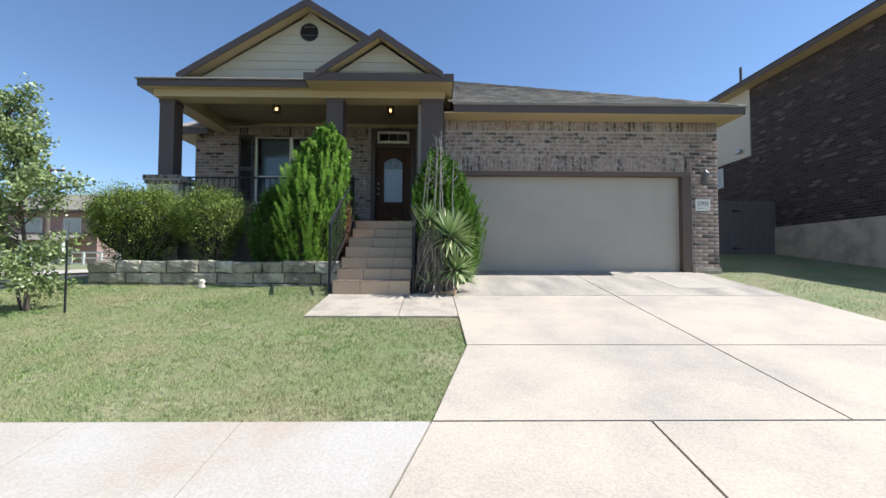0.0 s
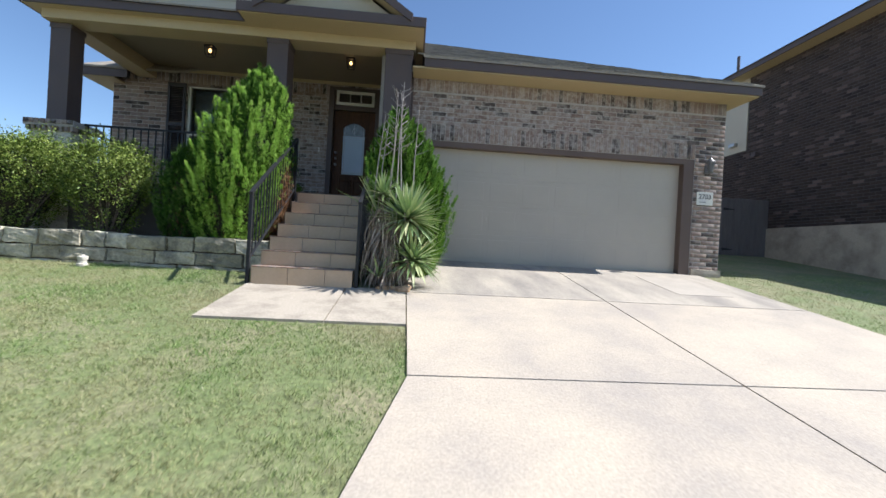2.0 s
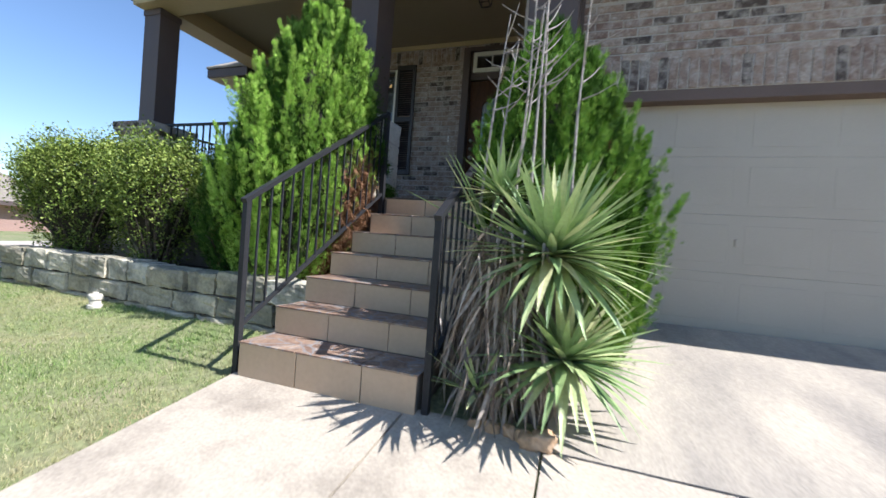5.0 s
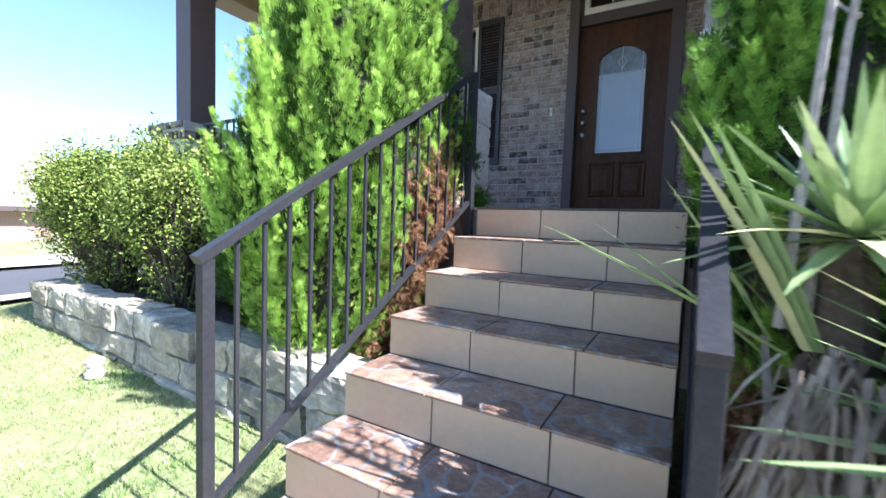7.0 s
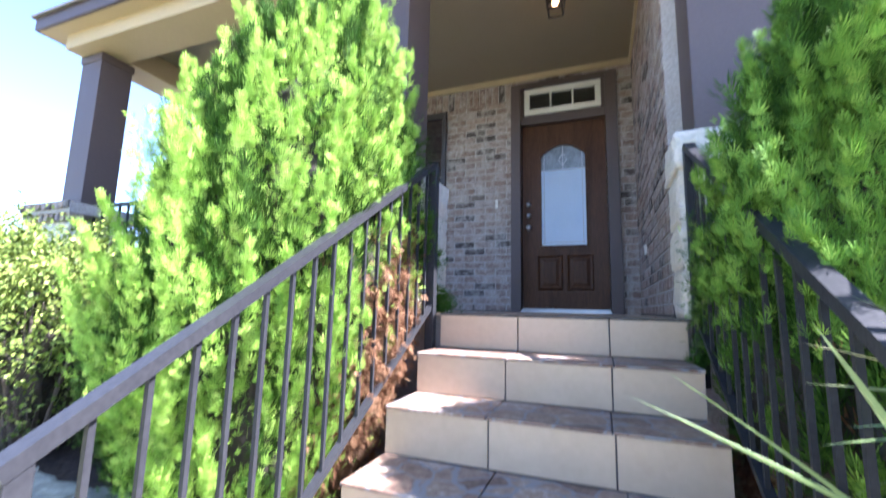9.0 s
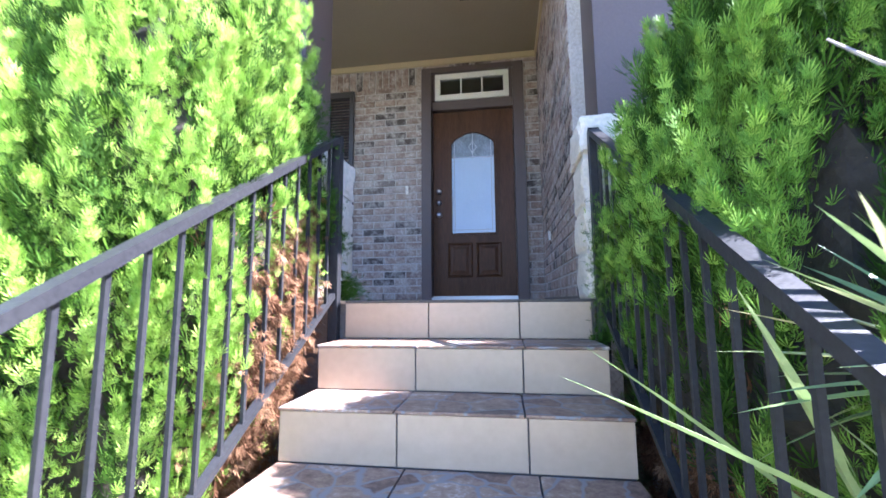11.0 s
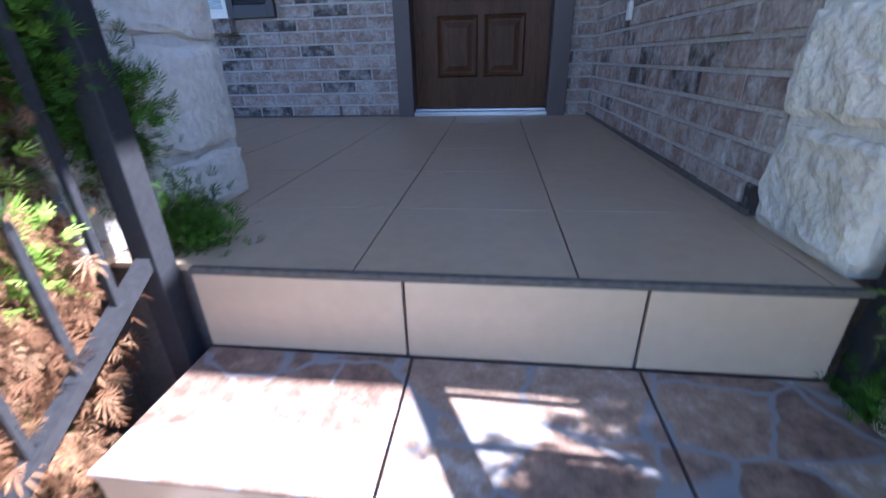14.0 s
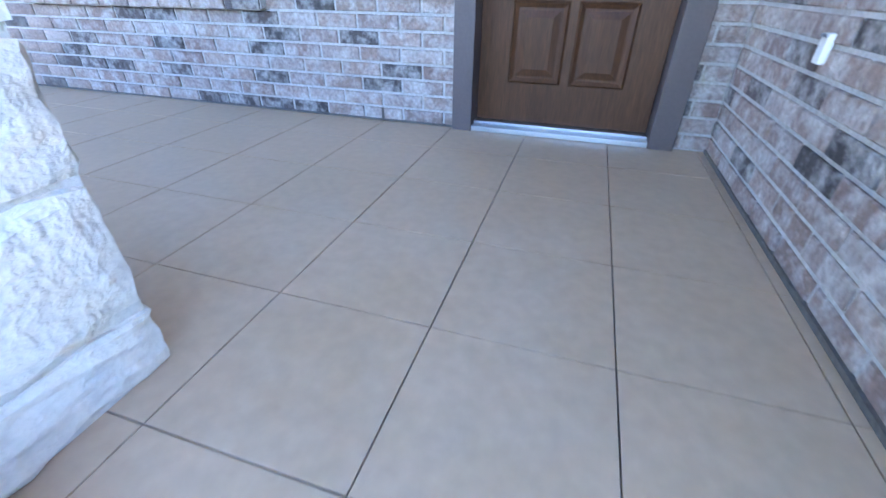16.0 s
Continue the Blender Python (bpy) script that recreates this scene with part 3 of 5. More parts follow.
gable_soffit("soffit_gable", GX, GZ0 - 0.02, GZ1 - 0.02, GH - 0.02, 9.0, 9.3)
gable_soffit("soffit_small_gable", HX, HZ0 - 0.02, HZ1 - 0.02, HH - 0.02, 8.17, 8.42)


def gable_siding(name, cx, z0, z1, h, y, label, step=0.19):
    """Lapped boards that fill a gable, each its own piece."""
    ob = tagged(link(name, prism(bmesh.new(), [(cx - h, z0), (cx, z1), (cx + h, z0)], y + 0.02, y + 0.06), M["siding"]), label, "siding", kind="structure")
    z = z0
    s = (z1 - z0) / h
    while z < z1 - 0.05:
        a, b = h - (z - z0) / s, max(0.0, h - (z + step - z0) / s)
        bm = bmesh.new()
        lo = [bm.verts.new((cx - a, y - 0.006, z)), bm.verts.new((cx + a, y - 0.006, z)), bm.verts.new((cx + b, y + 0.01, z + step)), bm.verts.new((cx - b - 1e-3, y + 0.01, z + step))]
        bk = [bm.verts.new((v.co.x, y + 0.02, v.co.z)) for v in lo]
        bm.faces.new(lo)
        for i in range(4):
            bm.faces.new((lo[i], lo[(i + 1) % 4], bk[(i + 1) % 4], bk[i]))
        bmesh.ops.recalc_face_normals(bm, faces=bm.faces)
        link("siding_board", bm, M["siding"], ob)
        z += step
    return ob


gable_siding("siding_gable", GX, GZ0 - 0.1, GZ1 - 0.14, GH - 0.02, 9.3, "cream lapped board siding in the large gable")
gable_siding("siding_small_gable", HX, HZ0 - 0.06, HZ1 - 0.14, HH - 0.1, 8.42, "cream lapped board siding in the small gable")

# ---- neighbour's house ----
NX = 10.5
nh = base("neighbour_house", NX, 14, 1.6, "two-storey dark brick neighbouring house with tan siding", "house")
# second box: unseen low front part, added to shape the lawn shadow
nwall = wpart("wall", boxes((NX, NX + 9, 9.4, 19, 1.0, 7.32), (NX, NX + 9, 7.4, 9.4, 0.8, 4.0)), M["nmortar"], nh, "dark brown brick wall")
wpart("foundation", boxes((NX - 0.05, NX + 0.1, 7.4, 19, 0.9, 2.5)), M["walk"], nh, "bare concrete foundation")
wpart("siding", boxes((NX - 0.03, NX, 13.95, 19, 5.02, 7.32)), M["siding"], nh, "tan painted siding")
wpart("soffit", boxes((NX - 0.42, NX + 9.4, 9.0, 19.4, 7.32, 7.35)), M["tan"], nh)
wpart("fascia", boxes((NX - 0.45, NX - 0.42, 9.0, 19.4, 7.32, 7.47), (NX - 0.42, NX + 9.4, 8.97, 9.0, 7.32, 7.47)), M["trim"], nh)
bm = bmesh.new()
# last quad roofs the added low front part, which is out of view
for q in ([(NX - 0.5, 8.95, 7.47), (NX - 0.5, 19.4, 7.47), (NX + 4.5, 14.2, 9.7)], [(NX - 0.5, 8.95, 7.47), (NX + 4.5, 14.2, 9.7), (NX + 9.5, 8.95, 7.47)], [(NX + 9.5, 8.95, 7.47), (NX + 4.5, 14.2, 9.7), (NX + 9.5, 19.4, 7.47)], [(NX + 9.5, 19.4, 7.47), (NX + 4.5, 14.2, 9.7), (NX - 0.5, 19.4, 7.47)], [(NX - 0.5, 6.9, 4.0), (NX - 0.5, 9.4, 5.2), (NX + 9.5, 9.4, 5.2), (NX + 9.5, 6.9, 4.0)]):
    bm.faces.new([bm.verts.new(p) for p in q])
wpart("roof", bm, M["shingle"], nh, "brown shingle roof")

# flagstone-look tile: printed stones with pale grey joints
FM = M["tile"].copy()
FM.name = "flagstone_tile"
ft = FM.node_tree
fn, fl = ft.nodes, ft.links
vo = fn.new("ShaderNodeTexVoronoi")
vo.feature, vo.inputs["Scale"].default_value = "DISTANCE_TO_EDGE", 6.6
vc = fn.new("ShaderNodeTexVoronoi")
vc.inputs["Scale"].default_value = 6.6
wob = fn.new("ShaderNodeTexNoise")
wob.inputs["Scale"].default_value = 9
geo = fn.new("ShaderNodeNewGeometry")
sub = fn.new("ShaderNodeVectorMath")
sub.operation = "MULTIPLY_ADD"
sub.inputs[1].default_value = (0.09, 0.09, 0.0)
fl.new(geo.outputs["Position"], wob.inputs["Vector"])
fl.new(wob.outputs["Color"], sub.inputs[0])
fl.new(geo.outputs["Position"], sub.inputs[2])
flat = fn.new("ShaderNodeVectorMath")
flat.operation = "MULTIPLY"
flat.inputs[1].default_value = (1, 1, 0)
fl.new(sub.outputs[0], flat.inputs[0])
fl.new(flat.outputs[0], vo.inputs["Vector"])
fl.new(flat.outputs[0], vc.inputs["Vector"])
cr = fn.new("ShaderNodeValToRGB")
for e, (p, c) in zip([cr.color_ramp.elements[0], cr.color_ramp.elements[1], cr.color_ramp.elements.new(0.35), cr.color_ramp.elements.new(0.7)], [(0.33, (0.13, 0.078, 0.055)), (0.69, (0.52, 0.41, 0.29)), (0.45, (0.24, 0.15, 0.105)), (0.57, (0.35, 0.24, 0.165))]):
    e.position, e.color = p, (*c, 1)
bwn = fn.new("ShaderNodeTexNoise")
bwn.inputs["Scale"].default_value, bwn.inputs["Detail"].default_value, bwn.inputs["Roughness"].default_value = 24, 8, 0.75
fl.new(geo.outputs["Position"], bwn.inputs["Vector"])
mm = fn.new("ShaderNodeMix")
mm.inputs["Factor"].default_value = 0.72
fl.new(vc.outputs["Color"], mm.inputs["A"])
fl.new(bwn.outputs["Fac"], mm.inputs["B"])
fl.new(mm.outputs["Result"], cr.inputs[0])
edge = fn.new("ShaderNodeMapRange")
edge.inputs["From Min"].default_value, edge.inputs["From Max"].default_value = 0.018, 0.050
fl.new(vo.outputs["Distance"], edge.inputs["Value"])
mj = fn.new("ShaderNodeMix")
mj.data_type = "RGBA"
mj.inputs["A"].default_value = (0.255, 0.235, 0.225, 1)
fl.new(edge.outputs[0], mj.inputs["Factor"])
fl.new(cr.outputs[0], mj.inputs["B"])
fl.new(mj.outputs["Result"], fn["Principled BSDF"].inputs["Base Color"])
fp = fn["Principled BSDF"]
for lk in list(fp.inputs["Roughness"].links):
    fl.remove(lk)
fp.inputs["Roughness"].default_value, fp.inputs["Specular IOR Level"].default_value = 0.5, 0.3
M["flag"] = FM


def wraw(name, v, f, material, parent, label="", kind=""):
    ob = raw(name, v, f, material, parent, label, kind)
    ob.matrix_parent_inverse = offset(parent)
    return ob


# ---- steps: tiles ----
SJ = [SX0, -1.38, -0.93, SX1]
for k in range(7):
    y, z = ST0 + TREAD * k, 0.865 + RISE * k
    for i in range(3):
        z0 = z if k else z - 0.06
        wpart("riser_tile", boxes((SJ[i] + 0.003, SJ[i + 1] - 0.003, y, y + 0.012, z0 + 0.004, z + RISE - 0.013), bevel=0.002), M["tile"], stairs)
    if k < 6:
        shift = [0.0, 0.03, -0.02, 0.04, 0.0, 0.02][k]
        TJ = [SX0 - 0.004, -1.39 + shift, -0.94 + shift, SX1 + 0.004]
        for i in range(3):
            wpart("tread_tile", boxes((TJ[i] + 0.003, TJ[i + 1] - 0.003, y - 0.006, y + TREAD - 0.002, z + RISE - 0.011, z + RISE), bevel=0.003), M["flag"], stairs, "stone-look tread tile")
# porch floor tiles
pf = tagged(new("floor_porch"), "large matt tan ceramic tiles with dark joints", "floor", kind="structure")
T = 0.418
TX = 0.429
xs = [-1.052 + TX * k for k in range(-13, 3)]
ys = [9.408 + T * k for k in range(-2, 5)]
for xa in xs:
    for ya in ys:
        x0, x1 = max(xa, -6.33), min(xa + TX, SX)
        y0, y1 = max(ya, 8.615), min(ya + T, DW)
        if x1 - x0 > 0.02 and y1 - y0 > 0.02:
            part("floor_tile", boxes((x0 + 0.0018, x1 - 0.0018, y0 + 0.0018, y1 - 0.0018, P - 0.014, P), bevel=0.0015), M["porch_tile"], pf)
tagged(link("trim_porch_edge", boxes((SX0, SX1 + 0.02, 8.598, 8.614, P - 0.012, P + 0.002), bevel=0.003), M["joint"]), "dark edge strip on the porch nosing", "trim", kind="structure")


tagged(link("trim_wall_base", boxes((SX - 0.016, SX - 0.002, FY + 0.02, DW - 0.02, P + 0.001, P + 0.018), (-6.3, DO["x0"], DW - 0.014, DW - 0.002, P + 0.001, P + 0.012)), M["joint"]), "thin dark line at the foot of the brick", "trim", kind="structure")


# ---- rough stone ----
def rough_block(x0, x1, y0, y1, z0, z1, amp=0.012, seed=0, cuts=3):
    """A quarried block: split faces with facets, chipped edges."""
    bm = boxes((x0, x1, y0, y1, z0, z1))
    bmesh.ops.subdivide_edges(bm, edges=bm.edges[:], cuts=cuts, use_grid_fill=True)
    c = Vector(((x0 + x1) / 2, (y0 + y1) / 2, (z0 + z1) / 2))
    h = Vector(((x1 - x0) / 2, (y1 - y0) / 2, (z1 - z0) / 2))
    off = Vector((seed * 1.7, seed * 0.3, 0))
    for v in bm.verts:
        d = v.co - c
        r = Vector((d.x / h.x, d.y / h.y, d.z / h.z))
        edge = sorted((abs(r.x), abs(r.y), abs(r.z)))
        chip = (0.010 + 0.012 * noise.noise(v.co * 11 + off)) if edge[1] > 0.98 else 0.0
        q = v.co * 6 + off
        n = noise.noise_vector(q) * amp + noise.noise_vector(v.co * 19 + off) * amp * 0.7 + noise.noise_vector(v.co * 43) * amp * 0.6
        v.co = v.co + n - d.normalized() * chip
    bmesh.ops.recalc_face_normals(bm, faces=bm.faces)
    return bm


def stone_base(col, x0, x1, y0, y1, z0, heights, label, cuts=9):
    z1 = z0 + sum(heights)
    g = wpart("stone_base", boxes((x0 + 0.016, x1 - 0.016, y0 + 0.016, y1 - 0.016, z0, z1)), M["stone_mortar"], col, label)
    z = z0
    rng = random.Random(int(abs(x0) * 100))
    for k, h in enumerate(heights):
        cut = x0 + (x1 - x0) * rng.uniform(0.35, 0.65)
        for a, b in ((x0, cut), (cut, x1)):
            j = rng.uniform(-0.008, 0.008)
            wpart("stone", rough_block(a + 0.003 + (j if a == x0 else 0), b - 0.003 + (j if b == x1 else 0), y0 + j, y1 - j, z + 0.006, z + h - 0.010, 0.009, k + int(a * 10), cuts), M["stone"], g)
        z += h


stone_base(C2, -2.57, -1.985, 8.55, 9.15, P, (0.16, 0.27, 0.22, 0.25), "rough-faced cream limestone base")
stone_base(C3, -0.60, -0.06, 8.635, 8.945, P, (0.24, 0.22, 0.26, 0.22), "rough-faced cream limestone base")
stone_base(C1, -6.06, -5.42, 8.62, 9.2, 1.2, (0.3, 0.3, 0.3, 0.28, 0.28, 0.28), "white limestone base", 4)
cap = wpart("cap", boxes((-6.12, -5.36, 8.57, 9.26, 3.0, 3.1)), M["mortar"], C1, "brick cap")
for k in range(9):
    wpart("brick", boxes((-6.11 + 0.0835 * k, -6.04 + 0.0835 * k, 8.555, 8.7, 3.035, 3.105), bevel=0.004), M["brick"], cap)
    wpart("brick", boxes((-6.09 + 0.0835 * k, -6.045 + 0.0835 * k, 8.58, 8.7, 2.93, 3.0), bevel=0.004), M["brick"], cap)

# ---- retaining wall ----
rw = base("retaining_wall", -4, 7.75, 0.9, "low stained limestone block retaining wall with mossy top stones", "retaining wall")


def wall_y(x):
    """Front face of the retaining wall, a little skew to the house."""
    d = -1.85 - x
    return 7.46 + 0.025 * d


def bowed(bm, xm):
    for v in bm.verts:
        v.co.y += wall_y(v.co.x) - wall_y(xm)
    return bm


WX = -6.34
line = [WX + 0.02 + (-1.86 - WX - 0.02) * k / 12 for k in range(13)]
wpart("wall_core", prism(bmesh.new(), [(x, wall_y(x) + 0.06) for x in line] + [(x, wall_y(x) + 0.26) for x in line[::-1]], 0.6, 1.28, "z"), M["mulch"], rw)
wpart("wall_core", boxes((WX + 0.06, WX + 0.24, 7.84, 9.9, 0.6, 1.28)), M["mulch"], rw)
rng = random.Random(5)
for k, (z0, z1) in enumerate(((0.70, 0.965), (0.965, 1.15), (1.15, 1.355))):
    x = WX
    while x < -1.9:
        w = min(rng.uniform(0.30, 0.66), -1.85 - x)
        if -1.85 - x - w < 0.15:
            w = -1.85 - x
        j = rng.uniform(-0.015, 0.015)
        y = wall_y(x + w / 2) + j
        wpart("stone", bowed(rough_block(x + 0.006, x + w - 0.006, y, y + 0.30, z0 + 0.004, z1 - 0.005 + (rng.uniform(-0.012, 0.018) if k == 2 else 0), 0.016, k, 5), x + w / 2), M["wallstone"], rw)
        x += w
    y = 7.9
    while y < 9.8:
        w = rng.uniform(0.3, 0.55)
        wpart("stone", rough_block(WX - 0.02, WX + 0.3, y + 0.006, y + w - 0.006, z0 + 0.004, z1 - 0.004, 0.010, k, 2), M["wallstone"], rw)
        y += w
tagged(link("planting_bed", prism(bmesh.new(), [(x, wall_y(x) + 0.2) for x in line] + [(-1.83, 8.66), (WX + 0.2, 8.66)], 0.7, 1.245, "z"), M["mulch"]), "dark mulch in the raised planting bed", "planting bed", kind="structure")

# ---- railings ----


def stair_rail(name, x, label, top=1.95):
    y0, y1, s = 6.80, 8.585, 0.62
    ob = base(name, x, y0, gz(x, y0), label, "railing", "stair railings")
    at = lambda y, o: (x, y, top + s * (y - y0) + o)
    wpart("handrail", bar(bmesh.new(), at(y0 - 0.03, 0.0), at(y1 + 0.02, 0.0), 0.045, 0.03), M["iron"], ob)
    wpart("bottom_rail", bar(bmesh.new(), at(y0, -0.83), at(y1, -0.83), 0.03, 0.022), M["iron"], ob)
    wpart("post", boxes((x - 0.02, x + 0.02, y0 - 0.02, y0 + 0.02, gz(x, y0) - 0.1, top - 0.012), bevel=0.003), M["iron"], ob)
    wpart("post", boxes((x - 0.025, x + 0.025, y1 - 0.025, y1 + 0.025, 1.9, at(y1, 0)[2] + 0.01), bevel=0.003), M["iron"], ob)
    n = 17
    for k in range(1, n):
        y = y0 + (y1 - y0) * k / n
        wpart("baluster", boxes((x - 0.0065, x + 0.0065, y - 0.0065, y + 0.0065, at(y, -0.83)[2], at(y, -0.01)[2])), M["iron"], ob)
    return ob


stair_rail("stair_railing", -1.875, "black iron stair railing beside the planting bed", 1.965)
stair_rail("stair_railing", -0.545, "black iron stair railing half hidden by the evergreen", 1.92)


def level_rail(a, b, label, zt=3.10, zb=2.33):
    a, b = Vector(a), Vector(b)
    ob = base("porch_railing", *((a + b) / 2)[:2], P, label, "railing", "porch railings")
    for nm, z, w in (("top_rail", zt, 0.04), ("bottom_rail", zb, 0.03)):
        wpart(nm, bar(bmesh.new(), (a.x, a.y, z), (b.x, b.y, z), w, 0.03), M["iron"], ob)
    n = int((b - a).length / 0.115)
    for k in range(n + 1):
        p = a.lerp(b, k / n)
        foot = P if k in (0, n // 2, n) else zb
        wpart("post" if foot == P else "baluster", boxes((p.x - 0.008, p.x + 0.008, p.y - 0.008, p.y + 0.008, foot, zt)), M["iron"], ob)


level_rail((-5.42, 8.8, 0), (-2.58, 8.8, 0), "black iron railing along the front of the porch")
level_rail((-5.74, 9.1, 0), (-5.74, DW - 0.02, 0), "black iron railing along the side of the porch")

# ---- garage door ----
gd = base("garage_door", 2.7, 9.1, 1.15, "closed cream steel sectional garage door", "garage door")
GX0, GX1 = 0.22, 5.13
for k in range(4):
    z0, z1 = 1.165 + 0.525 * k, 1.165 + 0.525 * (k + 1)
    sec = wpart("section", boxes((GX0, GX1, 9.10, 9.14, z0 + 0.0006, z1 - 0.0006), bevel=0.0015), M["garage"], gd)
    for i in range(8):
        w = (GX1 - GX0) / 8
        xa, xb = GX0 + w * i + 0.06, GX0 + w * (i + 1) - 0.06
        bm = bmesh.new()
        prism(bm, [(xa, z0 + 0.09), (xb, z0 + 0.09), (xb, z1 - 0.09), (xa, z1 - 0.09)], 9.098, 9.1005)
        bmesh.ops.bevel(bm, geom=[e for e in bm.edges if all(v.co.y < 9.0985 for v in e.verts)], offset=0.002, segments=1, affect="EDGES")
        wpart("panel", bm, M["garage"], sec)
# dark strip for the rubber seal and the shadow gap at the base
wpart("bottom_seal", boxes((GX0, GX1, 9.105, 9.135, 1.10, 1.166)), M["joint"], gd, "black seal strip, also for the shadow gap under the door")
wpart("lock", boxes((1.435, 1.465, 9.085, 9.10, 1.93, 2.0), bevel=0.006), M["garage"], gd, "small lock handle")
tagged(link("trim_garage", boxes((5.12, 5.32, 8.955, 9.1, 1.05, 3.22), (0.12, 5.32, 8.955, 9.1, 3.22, 3.325), (0.12, 0.22, 8.955, 9.1, 1.05, 3.22), bevel=0.004), M["trim_g"]), "brown painted trim around the garage door", "trim", kind="structure")
tagged(link("trim_garage_corner", boxes((-0.06, -0.0, 8.93, 8.99, 3.3, 4.5)), M["trim"]), "brown corner trim board", "trim", kind="structure")
tagged(link("foundation_corner", rough_block(5.33, 5.93, 8.90, 9.2, 0.95, 1.27, 0.006, 3, 3), M["walk"]), "bare concrete foundation corner", "foundation", kind="structure")

# house number plaque and wall lantern
pl = base("address_plaque", 5.54, 8.93, 2.6, "white rectangular address plaque with dark numbers", "sign")
wpart("plate", boxes((5.385, 5.70, 8.922, 8.944, 2.475, 2.72), bevel=0.004), M["white"], pl)
tc = bpy.data.curves.new("number", "FONT")
tc.body, tc.size, tc.extrude, tc.align_x = "2703", 0.125, 0.002, "CENTER"
tc.materials.append(M["iron"])
tx = new("number", tc)
tx.parent = pl
tx.matrix_local = Matrix.Translation((0.0, -0.012, -0.01)) @ Euler((radians(90), 0, 0)).to_matrix().to_4x4()
wpart("underline", boxes((5.43, 5.56, 8.918, 8.923, 2.525, 2.533)), M["iron"], pl)


def lathe(profile, n=16, m=None):
    bm = bmesh.new()
    rings = [[bm.verts.new((r * math.cos(2 * math.pi * k / n), r * math.sin(2 * math.pi * k / n), z)) for k in range(n)] for r, z in profile]
    for a, b in zip(rings, rings[1:]):
        for k in range(n):
            bm.faces.new((a[k], a[(k + 1) % n], b[(k + 1) % n], b[k]))
    bm.faces.new(rings[0][::-1])
    bm.faces.new(rings[-1])
    bmesh.ops.recalc_face_normals(bm, faces=bm.faces)
    if m:
        bm.transform(m)
    return bm


sc = base("wall_lantern", 5.55, 8.94, 3.2, "small grey metal wall lantern on the garage brick", "lantern")
wpart("backplate", boxes((5.51, 5.59, 8.925, 8.945, 3.06, 3.22), bevel=0.008), M["pewter"], sc)
wpart("arm", bar(bmesh.new(), (5.55, 8.93, 3.1), (5.55, 8.84, 3.06), 0.02), M["pewter"], sc)
wpart("glass_cage", lathe([(0.03, 3.06), (0.045, 3.08), (0.065, 3.24), (0.06, 3.25)], 8, Matrix.Translation((5.55, 8.83, 0))), M["pewter"], sc)
wpart("cap", lathe([(0.085, 3.25), (0.08, 3.27), (0.035, 3.32), (0.012, 3.35), (0.012, 3.37)], 10, Matrix.Translation((5.55, 8.83, 0))), M["pewter"], sc)


def porch_light(x, y):
    ob = base("porch_light", x, y, 5.0, "square black porch ceiling lantern, lit warm", "ceiling light", "porch ceiling lights")
    wpart("canopy", boxes((x - 0.085, x + 0.085, y - 0.085, y + 0.085, 4.975, 5.0), bevel=0.006), M["iron"], ob)
    for dx in (-1, 1):
        for dy in (-1, 1):
            wpart("corner_bar", bar(bmesh.new(), (x + dx * 0.075, y + dy * 0.075, 4.98), (x + dx * 0.06, y + dy * 0.06, 4.82), 0.012), M["iron"], ob)
    for s in (-1, 1):
        wpart("bottom_bar", bar(bmesh.new(), (x - 0.06, y + s * 0.06, 4.82), (x + 0.06, y + s * 0.06, 4.82), 0.012), M["iron"], ob)
        wpart("bottom_bar", bar(bmesh.new(), (x + s * 0.06, y - 0.06, 4.82), (x + s * 0.06, y + 0.06, 4.82), 0.012), M["iron"], ob)
    wpart("bulb", lathe([(0.012, 4.955), (0.022, 4.94), (0.03, 4.915), (0.022, 4.892), (0.005, 4.882)], 12, Matrix.Translation((x, y, 0))), M["bulb"], ob, "lit warm bulb", True)


porch_light(-1.265, 9.80)
porch_light(-3.92, 9.78)

# ---- front door ----
tagged(link("trim_door", boxes((-1.90, -1.79, 10.99, 11.16, P, 4.88), (-0.86, -0.74, 10.99, 11.16, P, 4.88), (-1.79, -0.86, 10.99, 11.16, 4.82, 4.88), (-1.79, -0.86, 11.06, 11.16, 4.39, 4.50), bevel=0.004), M["trim"]), "brown painted door frame", "trim", kind="structure")
fd = base("front_door", -1.325, 11.14, P, "dark stained wooden front door with an arched leaded glass pane", "door")
DX0, DX1, DY0, DY1, DZ0, DZ1 = -1.785, -0.865, 11.12, 11.165, 2.245, 4.385
arch = [(-1.585 + 0.51 * k / 16, 3.99 + 0.14 * math.sin(math.pi * k / 16) ** 0.75) for k in range(17)]
stile = boxes((DX0, -1.585, DY0, DY1, DZ0, DZ1), (-1.075, DX1, DY0, DY1, DZ0, DZ1), (-1.585, -1.075, DY0, DY1, DZ0, 2.935))
prism(stile, arch + [(-1.075, DZ1), (-1.585, DZ1)], DY0, DY1)
wpart("leaf", stile, M["wood"], fd)
gl = wpart("glass", boxes((-1.58, -1.08, DY0 + 0.015, DY0 + 0.027, 2.94, 3.828)), M["frosted"], fd, "textured glass, its sky brightness put in as pale blue")
wpart("arch_glass", prism(bmesh.new(), [(-1.58, 3.832), (-1.08, 3.832), (-1.08, 3.99)] + arch[1:-1][::-1] + [(-1.58, 3.99)], DY0 + 0.015, DY0 + 0.027), M["arch_glass"], fd, "darker bevelled glass in the arch")
moul = bmesh.new()
ring = [(-1.585, 2.935), (-1.585, 3.99)] + arch[1:-1] + [(-1.075, 3.99), (-1.075, 2.935), (-1.585, 2.935)]
